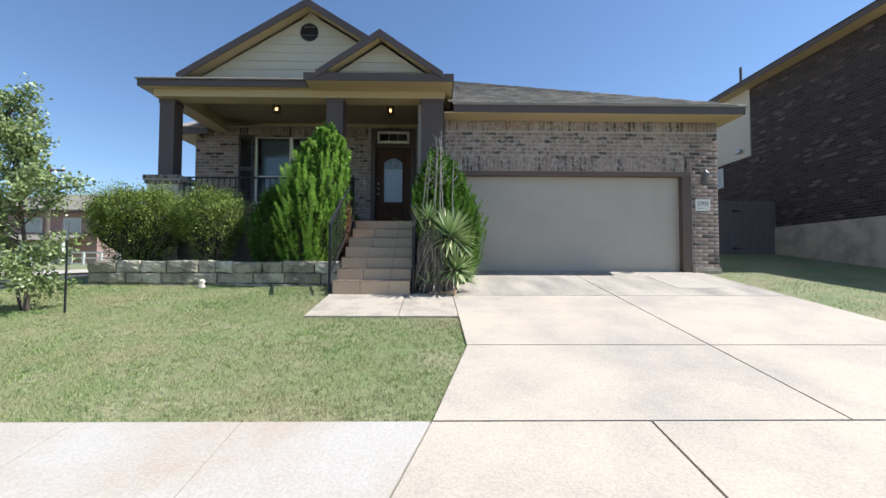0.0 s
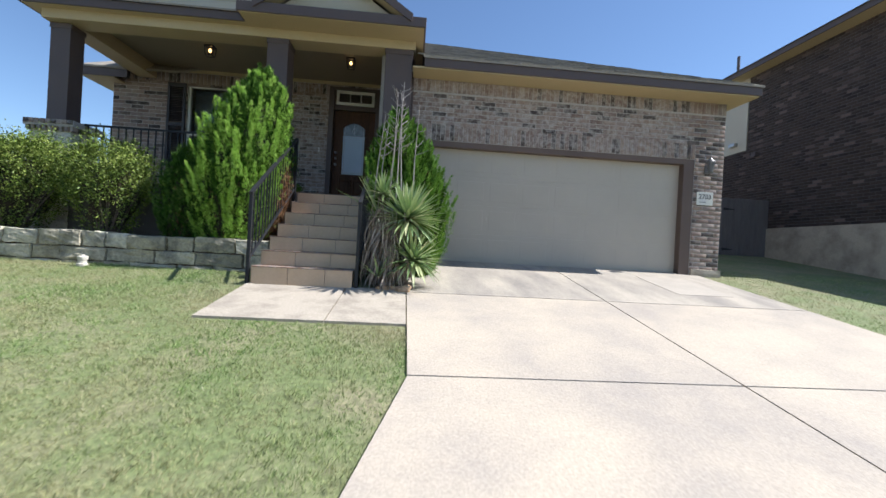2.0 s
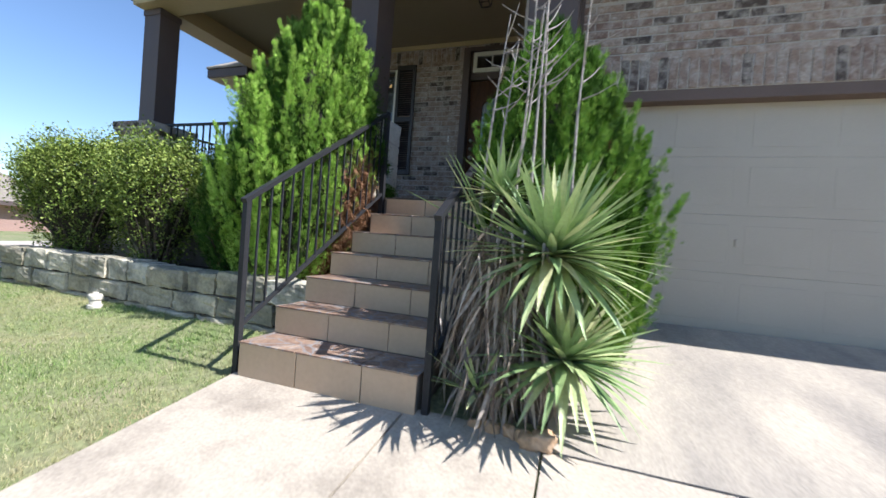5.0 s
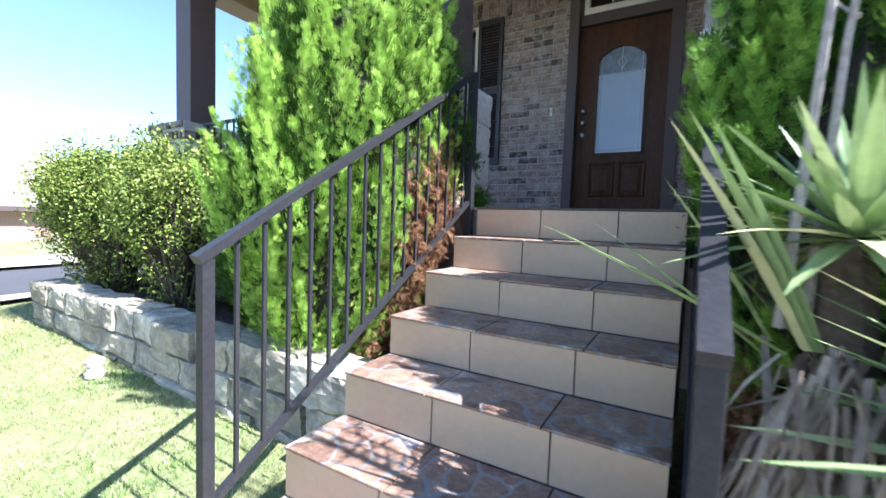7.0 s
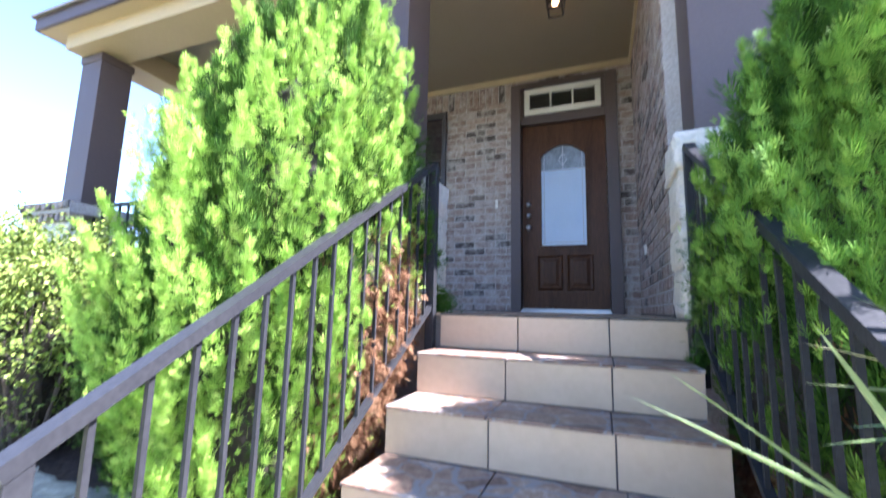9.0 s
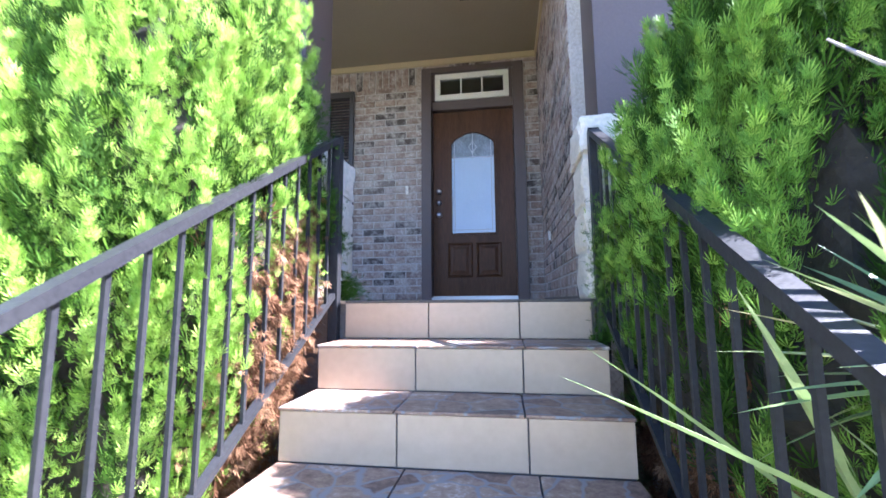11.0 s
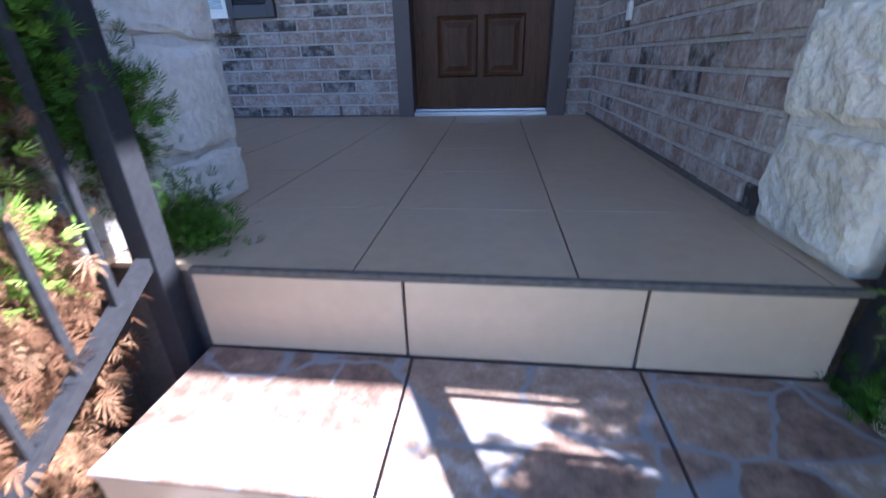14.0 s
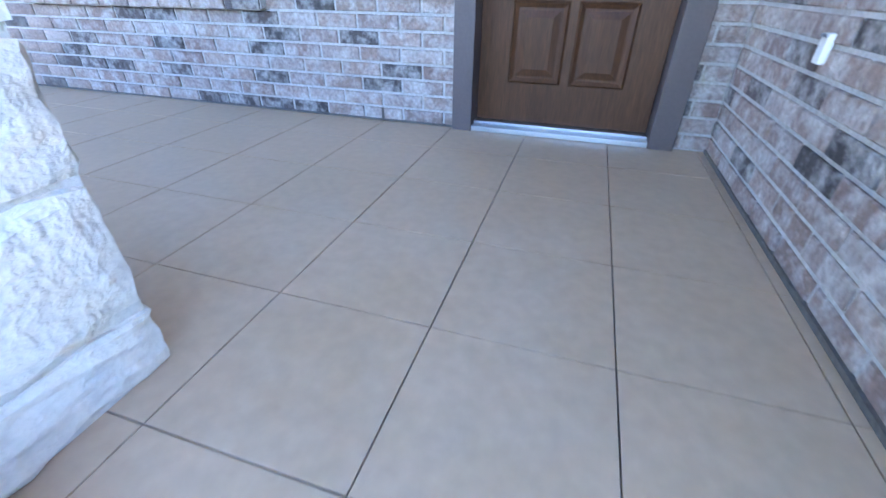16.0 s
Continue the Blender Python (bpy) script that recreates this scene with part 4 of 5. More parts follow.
for a, b in zip(ring, ring[1:]):
    bar(moul, (a[0], DY0 - 0.004, a[1]), (b[0], DY0 - 0.004, b[1]), 0.024, 0.024, (0, 1, 0))
wpart("moulding", moul, M["wood"], fd)
lead = bmesh.new()
for a, b in (((-1.58, 3.83), (-1.08, 3.83)), ((-1.33, 3.83), (-1.33, 4.12)), ((-1.375, 3.95), (-1.33, 4.02)), ((-1.33, 4.02), (-1.285, 3.95)), ((-1.285, 3.95), (-1.33, 3.88)), ((-1.33, 3.88), (-1.375, 3.95)), ((-1.54, 2.96), (-1.54, 4.05)), ((-1.12, 2.96), (-1.12, 4.05)), ((-1.56, 2.985), (-1.1, 2.985))):
    bar(lead, (a[0], DY0 + 0.013, a[1]), (b[0], DY0 + 0.013, b[1]), 0.006, 0.006, (0, 1, 0))
wpart("leading", lead, M["steel"], gl, "thin lead strips")
for xa, xb in ((-1.625, -1.345), (-1.305, -1.025)):
    bm = bmesh.new()
    rings = [[(xa + o, 2.45 + o), (xb - o, 2.45 + o), (xb - o, 2.84 - o), (xa + o, 2.84 - o)] for o in (0, 0.012, 0.03, 0.042, 0.075)]
    dep = [DY0 + 0.001, DY0 - 0.014, DY0 - 0.002, DY0 - 0.002, DY0 - 0.013]
    vs = [[bm.verts.new((p[0], d, p[1])) for p in r] for r, d in zip(rings, dep)]
    for a, b in zip(vs, vs[1:]):
        for i in range(4):
            bm.faces.new((a[i], a[(i + 1) % 4], b[(i + 1) % 4], b[i]))
    bm.faces.new(vs[-1])
    bmesh.ops.recalc_face_normals(bm, faces=bm.faces)
    wpart("raised_panel", bm, M["wood"], fd)
for z, r in ((3.43, 0.028), (3.30, 0.026), (3.16, 0.03)):
    turn = Matrix.Translation((-1.715, DY0, z)) @ Euler((radians(90), 0, 0)).to_matrix().to_4x4()
    wpart("deadbolt" if z > 3.2 else "door_knob", lathe([(r, 0), (r, 0.008), (r * 0.5, 0.012), (r * 0.5, 0.03), (r * 0.95, 0.04), (r * 0.9, 0.055), (r * 0.3, 0.06)], 14, turn), M["steel"], fd, "polished metal", True)
tagged(link("threshold", boxes((-1.79, -0.86, 11.0, 11.2, P + 0.001, P + 0.028), (-1.79, -0.86, 11.06, 11.19, P + 0.028, P + 0.043), bevel=0.003), M["steel"]), "bare aluminium door threshold", "threshold", kind="structure")
tr = base("window_1", -1.325, 11.08, 4.5, "white framed transom window with three panes", "window", kind="structure")
wpart("window_frame", boxes((-1.75, -0.90, 11.04, 11.1, 4.50, 4.565), (-1.75, -0.90, 11.04, 11.1, 4.755, 4.82), (-1.75, -1.69, 11.04, 11.1, 4.565, 4.755), (-0.96, -0.90, 11.04, 11.1, 4.565, 4.755), bevel=0.004), M["white"], tr)
for k in range(3):
    xa = -1.69 + 0.2433 * k
    wpart("pane", boxes((xa + 0.006, xa + 0.237, 11.07, 11.075, 4.565, 4.755)), M["glass"], tr)
    if k:
        wpart("glazing_bar", boxes((xa - 0.008, xa + 0.008, 11.045, 11.09, 4.565, 4.755)), M["white"], tr)
tagged(link("trim_transom", boxes((-1.79, -1.75, 11.05, 11.16, 4.50, 4.82), (-0.90, -0.86, 11.05, 11.16, 4.50, 4.82)), M["trim"]), "brown filler beside the transom", "trim", kind="structure")
tagged(link("weep_hole", boxes((-2.352, -2.338, DW - 0.014, DW - 0.009, P + 0.002, P + 0.075)), M["joint"]), "narrow dark weep slot in the brick", "weep hole", kind="structure")
db = base("doorbell", -2.075, DW, 3.46, "small pale doorbell button on the brick", "doorbell")
wpart("plate", boxes((-2.09, -2.06, DW - 0.02, DW - 0.005, 3.40, 3.50), bevel=0.004), M["white"], db)
wpart("button", lathe([(0.008, 0), (0.008, 0.006), (0.005, 0.008)], 10, Matrix.Translation((-2.075, DW - 0.02, 3.45)) @ Euler((radians(90), 0, 0)).to_matrix().to_4x4()), M["steel"], db)
ou = base("outlet_cover", SX, 10.18, 2.80, "pale weatherproof outlet cover on the brick side wall", "outlet")
wpart("cover", boxes((SX - 0.028, SX - 0.006, 10.24, 10.285, 2.72, 2.80), bevel=0.006), M["white"], ou)
wpart("hinge", boxes((SX - 0.032, SX - 0.027, 10.243, 10.282, 2.79, 2.797)), M["steel"], ou)

# ---- porch window and shutters ----
w2 = base("window_2", -4.01, 11.1, 2.87, "double white vinyl sash window with dark panes", "window", kind="structure")
wpart("window_frame", boxes((WI["x0"], WI["x0"] + 0.05, 11.06, 11.14, WI["z0"], WI["z1"]), (WI["x1"] - 0.05, WI["x1"], 11.06, 11.14, WI["z0"], WI["z1"]), (WI["x0"] + 0.05, WI["x1"] - 0.05, 11.06, 11.14, WI["z1"] - 0.05, WI["z1"]), (WI["x0"] + 0.05, WI["x1"] - 0.05, 11.06, 11.14, WI["z0"], WI["z0"] + 0.06), (-4.06, -3.97, 11.06, 11.14, WI["z0"] + 0.06, WI["z1"] - 0.05), bevel=0.004), M["white"], w2)
for xa, xb in ((WI["x0"] + 0.05, -4.06), (-3.97, WI["x1"] - 0.05)):
    wpart("meeting_rail", boxes((xa, xb, 11.07, 11.12, 3.57, 3.62), bevel=0.003), M["white"], w2)
    wpart("pane", boxes((xa, xb, 11.105, 11.11, WI["z0"] + 0.06, 3.57)), M["glass"], w2)
    wpart("pane", boxes((xa, xb, 11.09, 11.095, 3.62, WI["z1"] - 0.05)), M["glass"], w2)
sill = wpart("window_sill", boxes((-5.0, -3.04, 10.985, DW, 2.775, 2.865)), M["mortar"], w2, "brick sill")
for k in range(8):
    xa = -5.0 + 0.245 * k
    wpart("brick", boxes((xa + 0.005, xa + 0.24, 10.975, 11.02, 2.77, 2.862), bevel=0.004), M["brick"], sill)
# blind coloured to give the panes their blue reflection
blind = base("window_blind", -4.01, 11.3, 2.9, "closed horizontal blind, blue-grey for the sky reflected in the panes", "blind")
for k in range(32):
    z = 2.93 + 0.053 * k
    wpart("slat", boxes((-4.9, -3.13, 11.26, 11.275, z, z + 0.046)), M["blind"], blind)


def shutter(xa, xb):
    ob = base("shutter", (xa + xb) / 2, DW - 0.02, 2.87, "dark painted louvred window shutter", "shutter", "window shutters")
    z0, z1, y0, y1 = 2.86, 4.68, DW - 0.045, DW - 0.008
    wpart("frame", boxes((xa, xa + 0.05, y0, y1, z0, z1), (xb - 0.05, xb, y0, y1, z0, z1), (xa + 0.05, xb - 0.05, y0, y1, z0, z0 + 0.08), (xa + 0.05, xb - 0.05, y0, y1, z1 - 0.08, z1), (xa + 0.05, xb - 0.05, y0, y1, 3.74, 3.82), bevel=0.003), M["shutter"], ob)
    z = z0 + 0.085
    while z < z1 - 0.1:
        if not 3.71 < z < 3.83:
            bm = bmesh.new()
            prism(bm, [(y0 + 0.004, z), (y0 + 0.010, z), (y1 - 0.002, z + 0.034), (y1 - 0.008, z + 0.034)], xa + 0.05, xb - 0.05, "x")
            wpart("louvre", bm, M["shutter"], ob)
        z += 0.036


shutter(-3.06, -2.72)
shutter(-5.36, -4.98)

# gable vent
gv = base("gable_vent", -3.03, 9.28, 6.48, "round dark louvred gable vent", "vent")
turn = Matrix.Translation((-3.03, 9.30, 6.48)) @ Euler((radians(90), 0, 0)).to_matrix().to_4x4()
wpart("rim", lathe([(0.20, 0.0), (0.205, 0.02), (0.19, 0.028), (0.17, 0.028), (0.17, 0.004)], 28, turn), M["shutter"], gv)
for k in range(7):
    z = 6.48 - 0.15 + 0.045 * k
    w = math.sqrt(max(0.001, 0.17 ** 2 - (z + 0.02 - 6.48) ** 2))
    wpart("louvre", prism(bmesh.new(), [(9.27, z), (9.275, z), (9.292, z + 0.034), (9.287, z + 0.034)], -3.03 - w, -3.03 + w, "x"), M["shutter"], gv)

# drain clean-out and stones
CX, CYP = -4.2, 7.34
co = base("cleanout_pipe", CX, CYP, gz(CX, CYP), "short weathered white plastic clean-out pipe in the lawn", "pipe")
wpart("pipe", lathe([(0.048, 0.8), (0.048, 1.0), (0.046, 1.005)], 18, Matrix.Translation((CX, CYP, 0))), M["stone"], co, "", True)
wpart("collar", lathe([(0.062, 0.9), (0.064, 0.93), (0.05, 0.935)], 18, Matrix.Translation((CX, CYP, 0))), M["stone"], co)
wpart("cap", lathe([(0.057, 0.985), (0.059, 1.02), (0.052, 1.032), (0.024, 1.034), (0.022, 1.05)], 18, Matrix.Translation((CX, CYP, 0))), M["stone"], co, "chalky white screw cap")
rng = random.Random(9)
for x, y, r in ((0.0, 6.76, 0.04), (0.08, 6.73, 0.06), (-0.08, 6.77, 0.035), (0.02, 6.72, 0.05), (-0.17, 6.78, 0.035), (-0.26, 6.79, 0.03)):
    z = gz(x, y) + 0.03
    tagged(link("garden_stone", rough_block(x - r, x + r, y - r * 0.7, y + r * 0.7, z - 0.03, z + r * 0.9, 0.02, int(x * 50), 3), M["tan_stone"], None, "", True), "small tan edging stone by the yucca", "stone", "edging stones")

# fence and gate beside the neighbour
fe = base("side_gate", 8.4, 13, 1.5, "weathered grey wooden side gate and fence with black hinges", "gate")
x = 5.9
k = 0
while x < 10.45:
    bm = boxes((x + 0.004, x + 0.136, 13.0, 13.02, 1.45, 3.33 + rng.uniform(-0.012, 0.012)))
    wpart("board", bm, M["fence"], fe)
    x += 0.14
    k += 1
for z in (1.75, 3.05):
    wpart("rail", boxes((5.9, 10.45, 13.02, 13.06, z, z + 0.09)), M["fence"], fe)
for z in (1.83, 3.0):
    wpart("strap_hinge", prism(bmesh.new(), [(9.1, z - 0.04), (9.42, z - 0.008), (9.42, z + 0.008), (9.1, z + 0.04)], 12.985, 12.999), M["iron"], fe, "black strap hinge")
# neighbour's window and flood lamp
nw = wpart("window", boxes((NX - 0.03, NX, 15.33, 15.91, 4.19, 4.91)), M["white"], nh, "white framed window")
wpart("pane", boxes((NX - 0.036, NX - 0.03, 15.39, 15.85, 4.25, 4.85)), M["glass"], nw)
wpart("flood_lamp", boxes((NX - 0.16, NX, 14.3, 14.55, 5.22, 5.34), bevel=0.02), M["steel"], nh)
wpart("dish_lamp", boxes((NX - 0.14, NX, 13.45, 13.62, 4.72, 4.86), bevel=0.02), M["trim"], nh)
wpart("vent_pipe", lathe([(0.05, 8.0), (0.05, 9.3)], 8, Matrix.Translation((NX + 1.6, 16.5, 0))), M["trim"], nh)

# ---- plants ----
RG = np.random.default_rng(11)


def unit(v):
    return v / np.maximum(1e-9, np.linalg.norm(v, axis=-1, keepdims=True))


def scatter(name, tv, tf, pos, length, side, size, material, parent, label="", kind="stuff"):
    """Many copies of a small leaf mesh, joined. Local y runs along `length`, x along `side`."""
    tv, tf = np.asarray(tv, float), np.asarray(tf, int)
    Y = unit(length)
    X = unit(side - (side * Y).sum(-1, keepdims=True) * Y)
    Z = np.cross(X, Y)
    v = pos[:, None] + size[:, None, None] * (tv[None, :, 0:1] * X[:, None] + tv[None, :, 1:2] * Y[:, None] + tv[None, :, 2:3] * Z[:, None])
    f = (tf[None] + (np.arange(len(pos)) * len(tv))[:, None, None]).reshape(-1, tf.shape[1])
    return wraw(name, v.reshape(-1, 3), f, material, parent, label, kind)


# a fern-like evergreen spray: seven narrow fingers from one stem
SPRAY_V, SPRAY_F = [(0, 0, 0)], []
for ang, ln in ((-70, 0.42), (-46, 0.66), (-22, 0.86), (0, 1.0), (21, 0.88), (45, 0.64), (72, 0.4)):
    a = radians(ang)
    k = len(SPRAY_V)
    off = 0.25 * abs(ang) / 64
    for s, l in ((-0.04, 0.6), (0.0, 1.0), (0.04, 0.6)):
        SPRAY_V.append((math.sin(a) * ln * l + math.cos(a) * s, off * 0.0 + math.cos(a) * ln * l - math.sin(a) * s, 0.10 * l * l * (1 if ang % 2 else -1)))
    SPRAY_F.append((0, k, k + 1, k + 2))
LEAF_V = [(0, 0, 0), (0.28, 0.45, 0.06), (0, 1, 0), (-0.28, 0.45, 0.06)]
LEAF_F = [(0, 1, 2, 3)]


def fbm(p, s):
    return np.array([noise.noise(Vector(q) * s) for q in p])


def tube(bm, pts, r0, r1, n=7):
    rings = []
    for i, p in enumerate(pts):
        p = Vector(p)
        d = (Vector(pts[min(i + 1, len(pts) - 1)]) - Vector(pts[max(i - 1, 0)])).normalized()
        x = d.orthogonal().normalized()
        y = d.cross(x)
        r = r0 + (r1 - r0) * i / (len(pts) - 1)
        rings.append([bm.verts.new(p + (x * math.cos(2 * math.pi * k / n) + y * math.sin(2 * math.pi * k / n)) * r) for k in range(n)])
    for a, b in zip(rings, rings[1:]):
        best = min(range(n), key=lambda s: (a[0].co - b[s].co).length)
        for k in range(n):
            bm.faces.new((a[k], a[(k + 1) % n], b[(k + 1 + best) % n], b[(k + best) % n]))
    bm.faces.new(rings[0][::-1])
    bm.faces.new(rings[-1])
    bmesh.ops.recalc_face_normals(bm, faces=bm.faces)
    return bm


def evergreen(x, y, z0, z1, axis, prof, label, brown, seed, tufts=900, per=26, squash=1.0, keepout=lambda p: p, leaf="thuja", thin=None):
    """A dense upright evergreen: tufts of flat sprays over an uneven crown, brown inside and where it is bare."""
    rg = np.random.default_rng(seed)
    ob = base("evergreen_shrub", x, y, z0, label, "shrub", "evergreens by the steps")
    wpart("trunk", tube(bmesh.new(), [(x, y, z0 - 0.05), (x + axis * 0.3, y, z0 + (z1 - z0) * 0.4), (x + axis * 0.9, y, z0 + (z1 - z0) * 0.85)], 0.07, 0.02), M["bark"], ob)

    def shell(n, depth, lo=0.0, hi=1.0):
        u = lo + (hi - lo) * rg.random(n) ** 0.9
        th = rg.random(n) * 2 * np.pi
        R = np.interp(u, [p[0] for p in prof], [p[1] for p in prof])
        q = np.stack([np.cos(th) * 1.3, np.sin(th) * 1.3, u * 2.6 + seed], -1)
        R = R * (1 + 0.14 * fbm(q, 1.5) + 0.16 * fbm(q, 4.0)) * depth
        out = np.stack([np.cos(th), np.sin(th), np.zeros(n)], -1)
        c = np.stack([x + axis * u + out[:, 0] * R, y + out[:, 1] * R * squash, z0 + (z1 - z0) * u], -1)
        return c, out, u, th

    def sprays(name, n, m, depth, size, material, mask=None, spread=0.05, tag=""):
        c, out, u, th = shell(n, depth)
        if mask is not None:
            keep = mask(c)
            c, out, u, th = c[keep], out[keep], u[keep], th[keep]
            n = len(c)
        lean = unit(out * (0.42 - 0.25 * u[:, None]) + np.array([0, 0, 1.0]) + rg.normal(0, 0.10, (n, 3)))
        s = rg.random((n * m, 1)) ** 0.8
        L = np.repeat(rg.uniform(0.6, 1.25, (n, 1)), m, 0)
        ax = np.repeat(lean, m, 0)
        away = rg.normal(0, 1, (n * m, 3))
        away = away - (away * ax).sum(-1, keepdims=True) * ax
        pos = np.repeat(c, m, 0) + ax * (s * 0.46 - 0.24) * L + away * spread * (1.2 - 1.05 * s) * L
        along = ax + rg.normal(0, 0.16, (n * m, 3)) + unit(away) * 0.22
        side = np.cross(ax, away / spread * 0.06 + np.repeat(out, m, 0) * 0.04) * 16 + rg.normal(0, 0.45, (n * m, 3))
        pos = keepout(pos)
        scatter(name, SPRAY_V, SPRAY_F, pos, along, side, size * rg.uniform(0.6, 1.25, n * m), material, ob, tag)

    green = (lambda c: (~brown(c) | (rg.random(len(c)) < 0.12)) & ((rg.random(len(c)) < 0.25) | ~thin(c) if thin else True))
    sprays("crown", tufts, per, rg.uniform(0.78, 1.06, tufts), 0.040, M[leaf], green, 0.04)
    # dark inner layer: shade in the gaps comes from its colour too
    sprays("inner_foliage", tufts, per // 2, rg.uniform(0.66, 0.88, tufts), 0.065, M["thuja_old_shade"], green, 0.06)
    sprays("dead_foliage", tufts // 2, per // 2, rg.uniform(0.35, 0.58, tufts // 2), 0.08, M["thuja_dead"], lambda c: c[:, 2] < z0 + 0.62 * (z1 - z0), 0.09, "brown dead inner foliage")
    c, out, u, th = shell(tufts * 4, rg.uniform(0.78, 0.97, tufts * 4))
    keep = brown(c)
    c, out = c[keep], out[keep]
    n, m = len(c), 48
    if n:
        pos = keepout(np.repeat(c, m, 0) + rg.normal(0, 0.05, (n * m, 3)))
        along = np.repeat(out, m, 0) * 0.35 + np.array([0, 0, -0.8]) + rg.normal(0, 0.4, (n * m, 3))
        scatter("bare_patch", SPRAY_V, SPRAY_F, pos, along, rg.normal(0, 1, (n * m, 3)), 0.046 * rg.uniform(0.5, 1.2, n * m), M["thuja_dead"], ob, "brown dead patch")
    # solid dark core, added to stop light and darken gaps between tufts
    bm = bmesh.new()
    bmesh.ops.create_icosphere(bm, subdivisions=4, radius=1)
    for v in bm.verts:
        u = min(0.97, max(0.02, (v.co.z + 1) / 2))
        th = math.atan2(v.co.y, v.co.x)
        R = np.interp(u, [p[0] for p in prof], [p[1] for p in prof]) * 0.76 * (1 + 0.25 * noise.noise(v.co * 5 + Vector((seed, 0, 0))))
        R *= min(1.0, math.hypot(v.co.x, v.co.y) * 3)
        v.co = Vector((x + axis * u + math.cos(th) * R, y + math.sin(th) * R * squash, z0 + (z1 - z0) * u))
    wpart("inner_mass", bm, M["core"], ob, "solid dark core added to block light and shade the gaps")
    tw = bmesh.new()
    c, out, u, th = shell(70, 0.8)
    for p in c:
        q = Vector((x + axis * (p[2] - z0) / (z1 - z0), y, p[2] - 0.25))
        tube(tw, [q, q.lerp(Vector(p), 0.6) + Vector((0, 0, -0.03)), p], 0.012, 0.004, 4)
    wpart("branch", tw, M["bark"], ob, "thin brown branches")
    return ob


LT = evergreen(-2.62, 8.02, 1.24, 3.76, 0.38, [(0, 0.34), (0.12, 0.56), (0.35, 0.70), (0.55, 0.66), (0.73, 0.53), (0.86, 0.35), (0.95, 0.18), (1, 0.05)], "bright green upright evergreen, bare and brown toward the steps",
          lambda c: (c[:, 0] > -2.3) & (c[:, 1] < 8.75) & (c[:, 1] > 7.88) & (c[:, 2] < 1.98 + 0.85 * (c[:, 1] - 7.5)) & (c[:, 2] > 1.0), 3, 560, 115, 0.95, lambda p: np.stack([np.where((p[:, 2] < 3.3) & ~((p[:, 1] > 8.5) & (p[:, 2] > 2.55)), np.minimum(p[:, 0], -1.90 + 0.05 * np.sin(p[:, 1] * 37) * np.cos(p[:, 2] * 29)), p[:, 0]), p[:, 1], p[:, 2]], -1))
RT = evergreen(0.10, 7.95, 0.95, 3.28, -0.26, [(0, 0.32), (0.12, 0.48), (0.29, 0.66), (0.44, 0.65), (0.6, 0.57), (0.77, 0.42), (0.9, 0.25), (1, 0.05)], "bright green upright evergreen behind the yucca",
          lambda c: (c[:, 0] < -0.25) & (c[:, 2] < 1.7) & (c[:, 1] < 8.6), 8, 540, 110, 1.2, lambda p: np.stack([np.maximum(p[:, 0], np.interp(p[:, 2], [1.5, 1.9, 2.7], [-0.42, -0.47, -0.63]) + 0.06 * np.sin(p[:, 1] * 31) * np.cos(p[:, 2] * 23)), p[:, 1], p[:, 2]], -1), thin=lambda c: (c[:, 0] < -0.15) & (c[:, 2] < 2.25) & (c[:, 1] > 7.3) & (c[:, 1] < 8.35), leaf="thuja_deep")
# low shrub: darker leaf also carries the shade of the tall one
evergreen(-3.25, 8.15, 1.24, 2.62, 0.05, [(0, 0.30), (0.3, 0.52), (0.7, 0.45), (0.9, 0.25), (1, 0.06)], "darker low evergreen, shade of its neighbour put into its colour", lambda c: c[:, 2] < 0, 5, 260, 60, 0.8, leaf="dark_evergreen")


def sprig(parent, x, y, z, sx, sy, sz, n, seed, leaf="thuja_old_shade", size=0.026):
    """A low green shoot that pushes past the railing."""
    rg = np.random.default_rng(seed)
    pos = np.array([x, y, z]) + rg.normal(0, 1, (n, 3)) * np.array([sx, sy, sz])
    scatter("shoot", SPRAY_V, SPRAY_F, pos, (pos - np.array([x - 0.1, y, z - 0.15])) * 3 + rg.normal(0, 0.3, (n, 3)), rg.normal(0, 1, (n, 3)), size * rg.uniform(0.6, 1.3, n), M[leaf], parent, "low green shoot")


# most shoots take a darker leaf, with porch shade in the colour
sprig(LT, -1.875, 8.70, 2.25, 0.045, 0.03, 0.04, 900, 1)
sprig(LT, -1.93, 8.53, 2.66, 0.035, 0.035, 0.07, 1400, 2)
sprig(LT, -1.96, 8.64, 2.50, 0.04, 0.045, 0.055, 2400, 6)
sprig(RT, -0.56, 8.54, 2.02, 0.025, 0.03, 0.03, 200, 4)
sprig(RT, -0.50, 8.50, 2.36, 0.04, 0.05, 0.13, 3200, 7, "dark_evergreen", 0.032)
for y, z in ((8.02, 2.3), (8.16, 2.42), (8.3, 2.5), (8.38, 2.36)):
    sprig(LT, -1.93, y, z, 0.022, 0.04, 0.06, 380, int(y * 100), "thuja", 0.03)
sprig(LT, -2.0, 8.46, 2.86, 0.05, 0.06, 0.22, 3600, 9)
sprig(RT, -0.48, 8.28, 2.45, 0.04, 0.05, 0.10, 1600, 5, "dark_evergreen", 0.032)


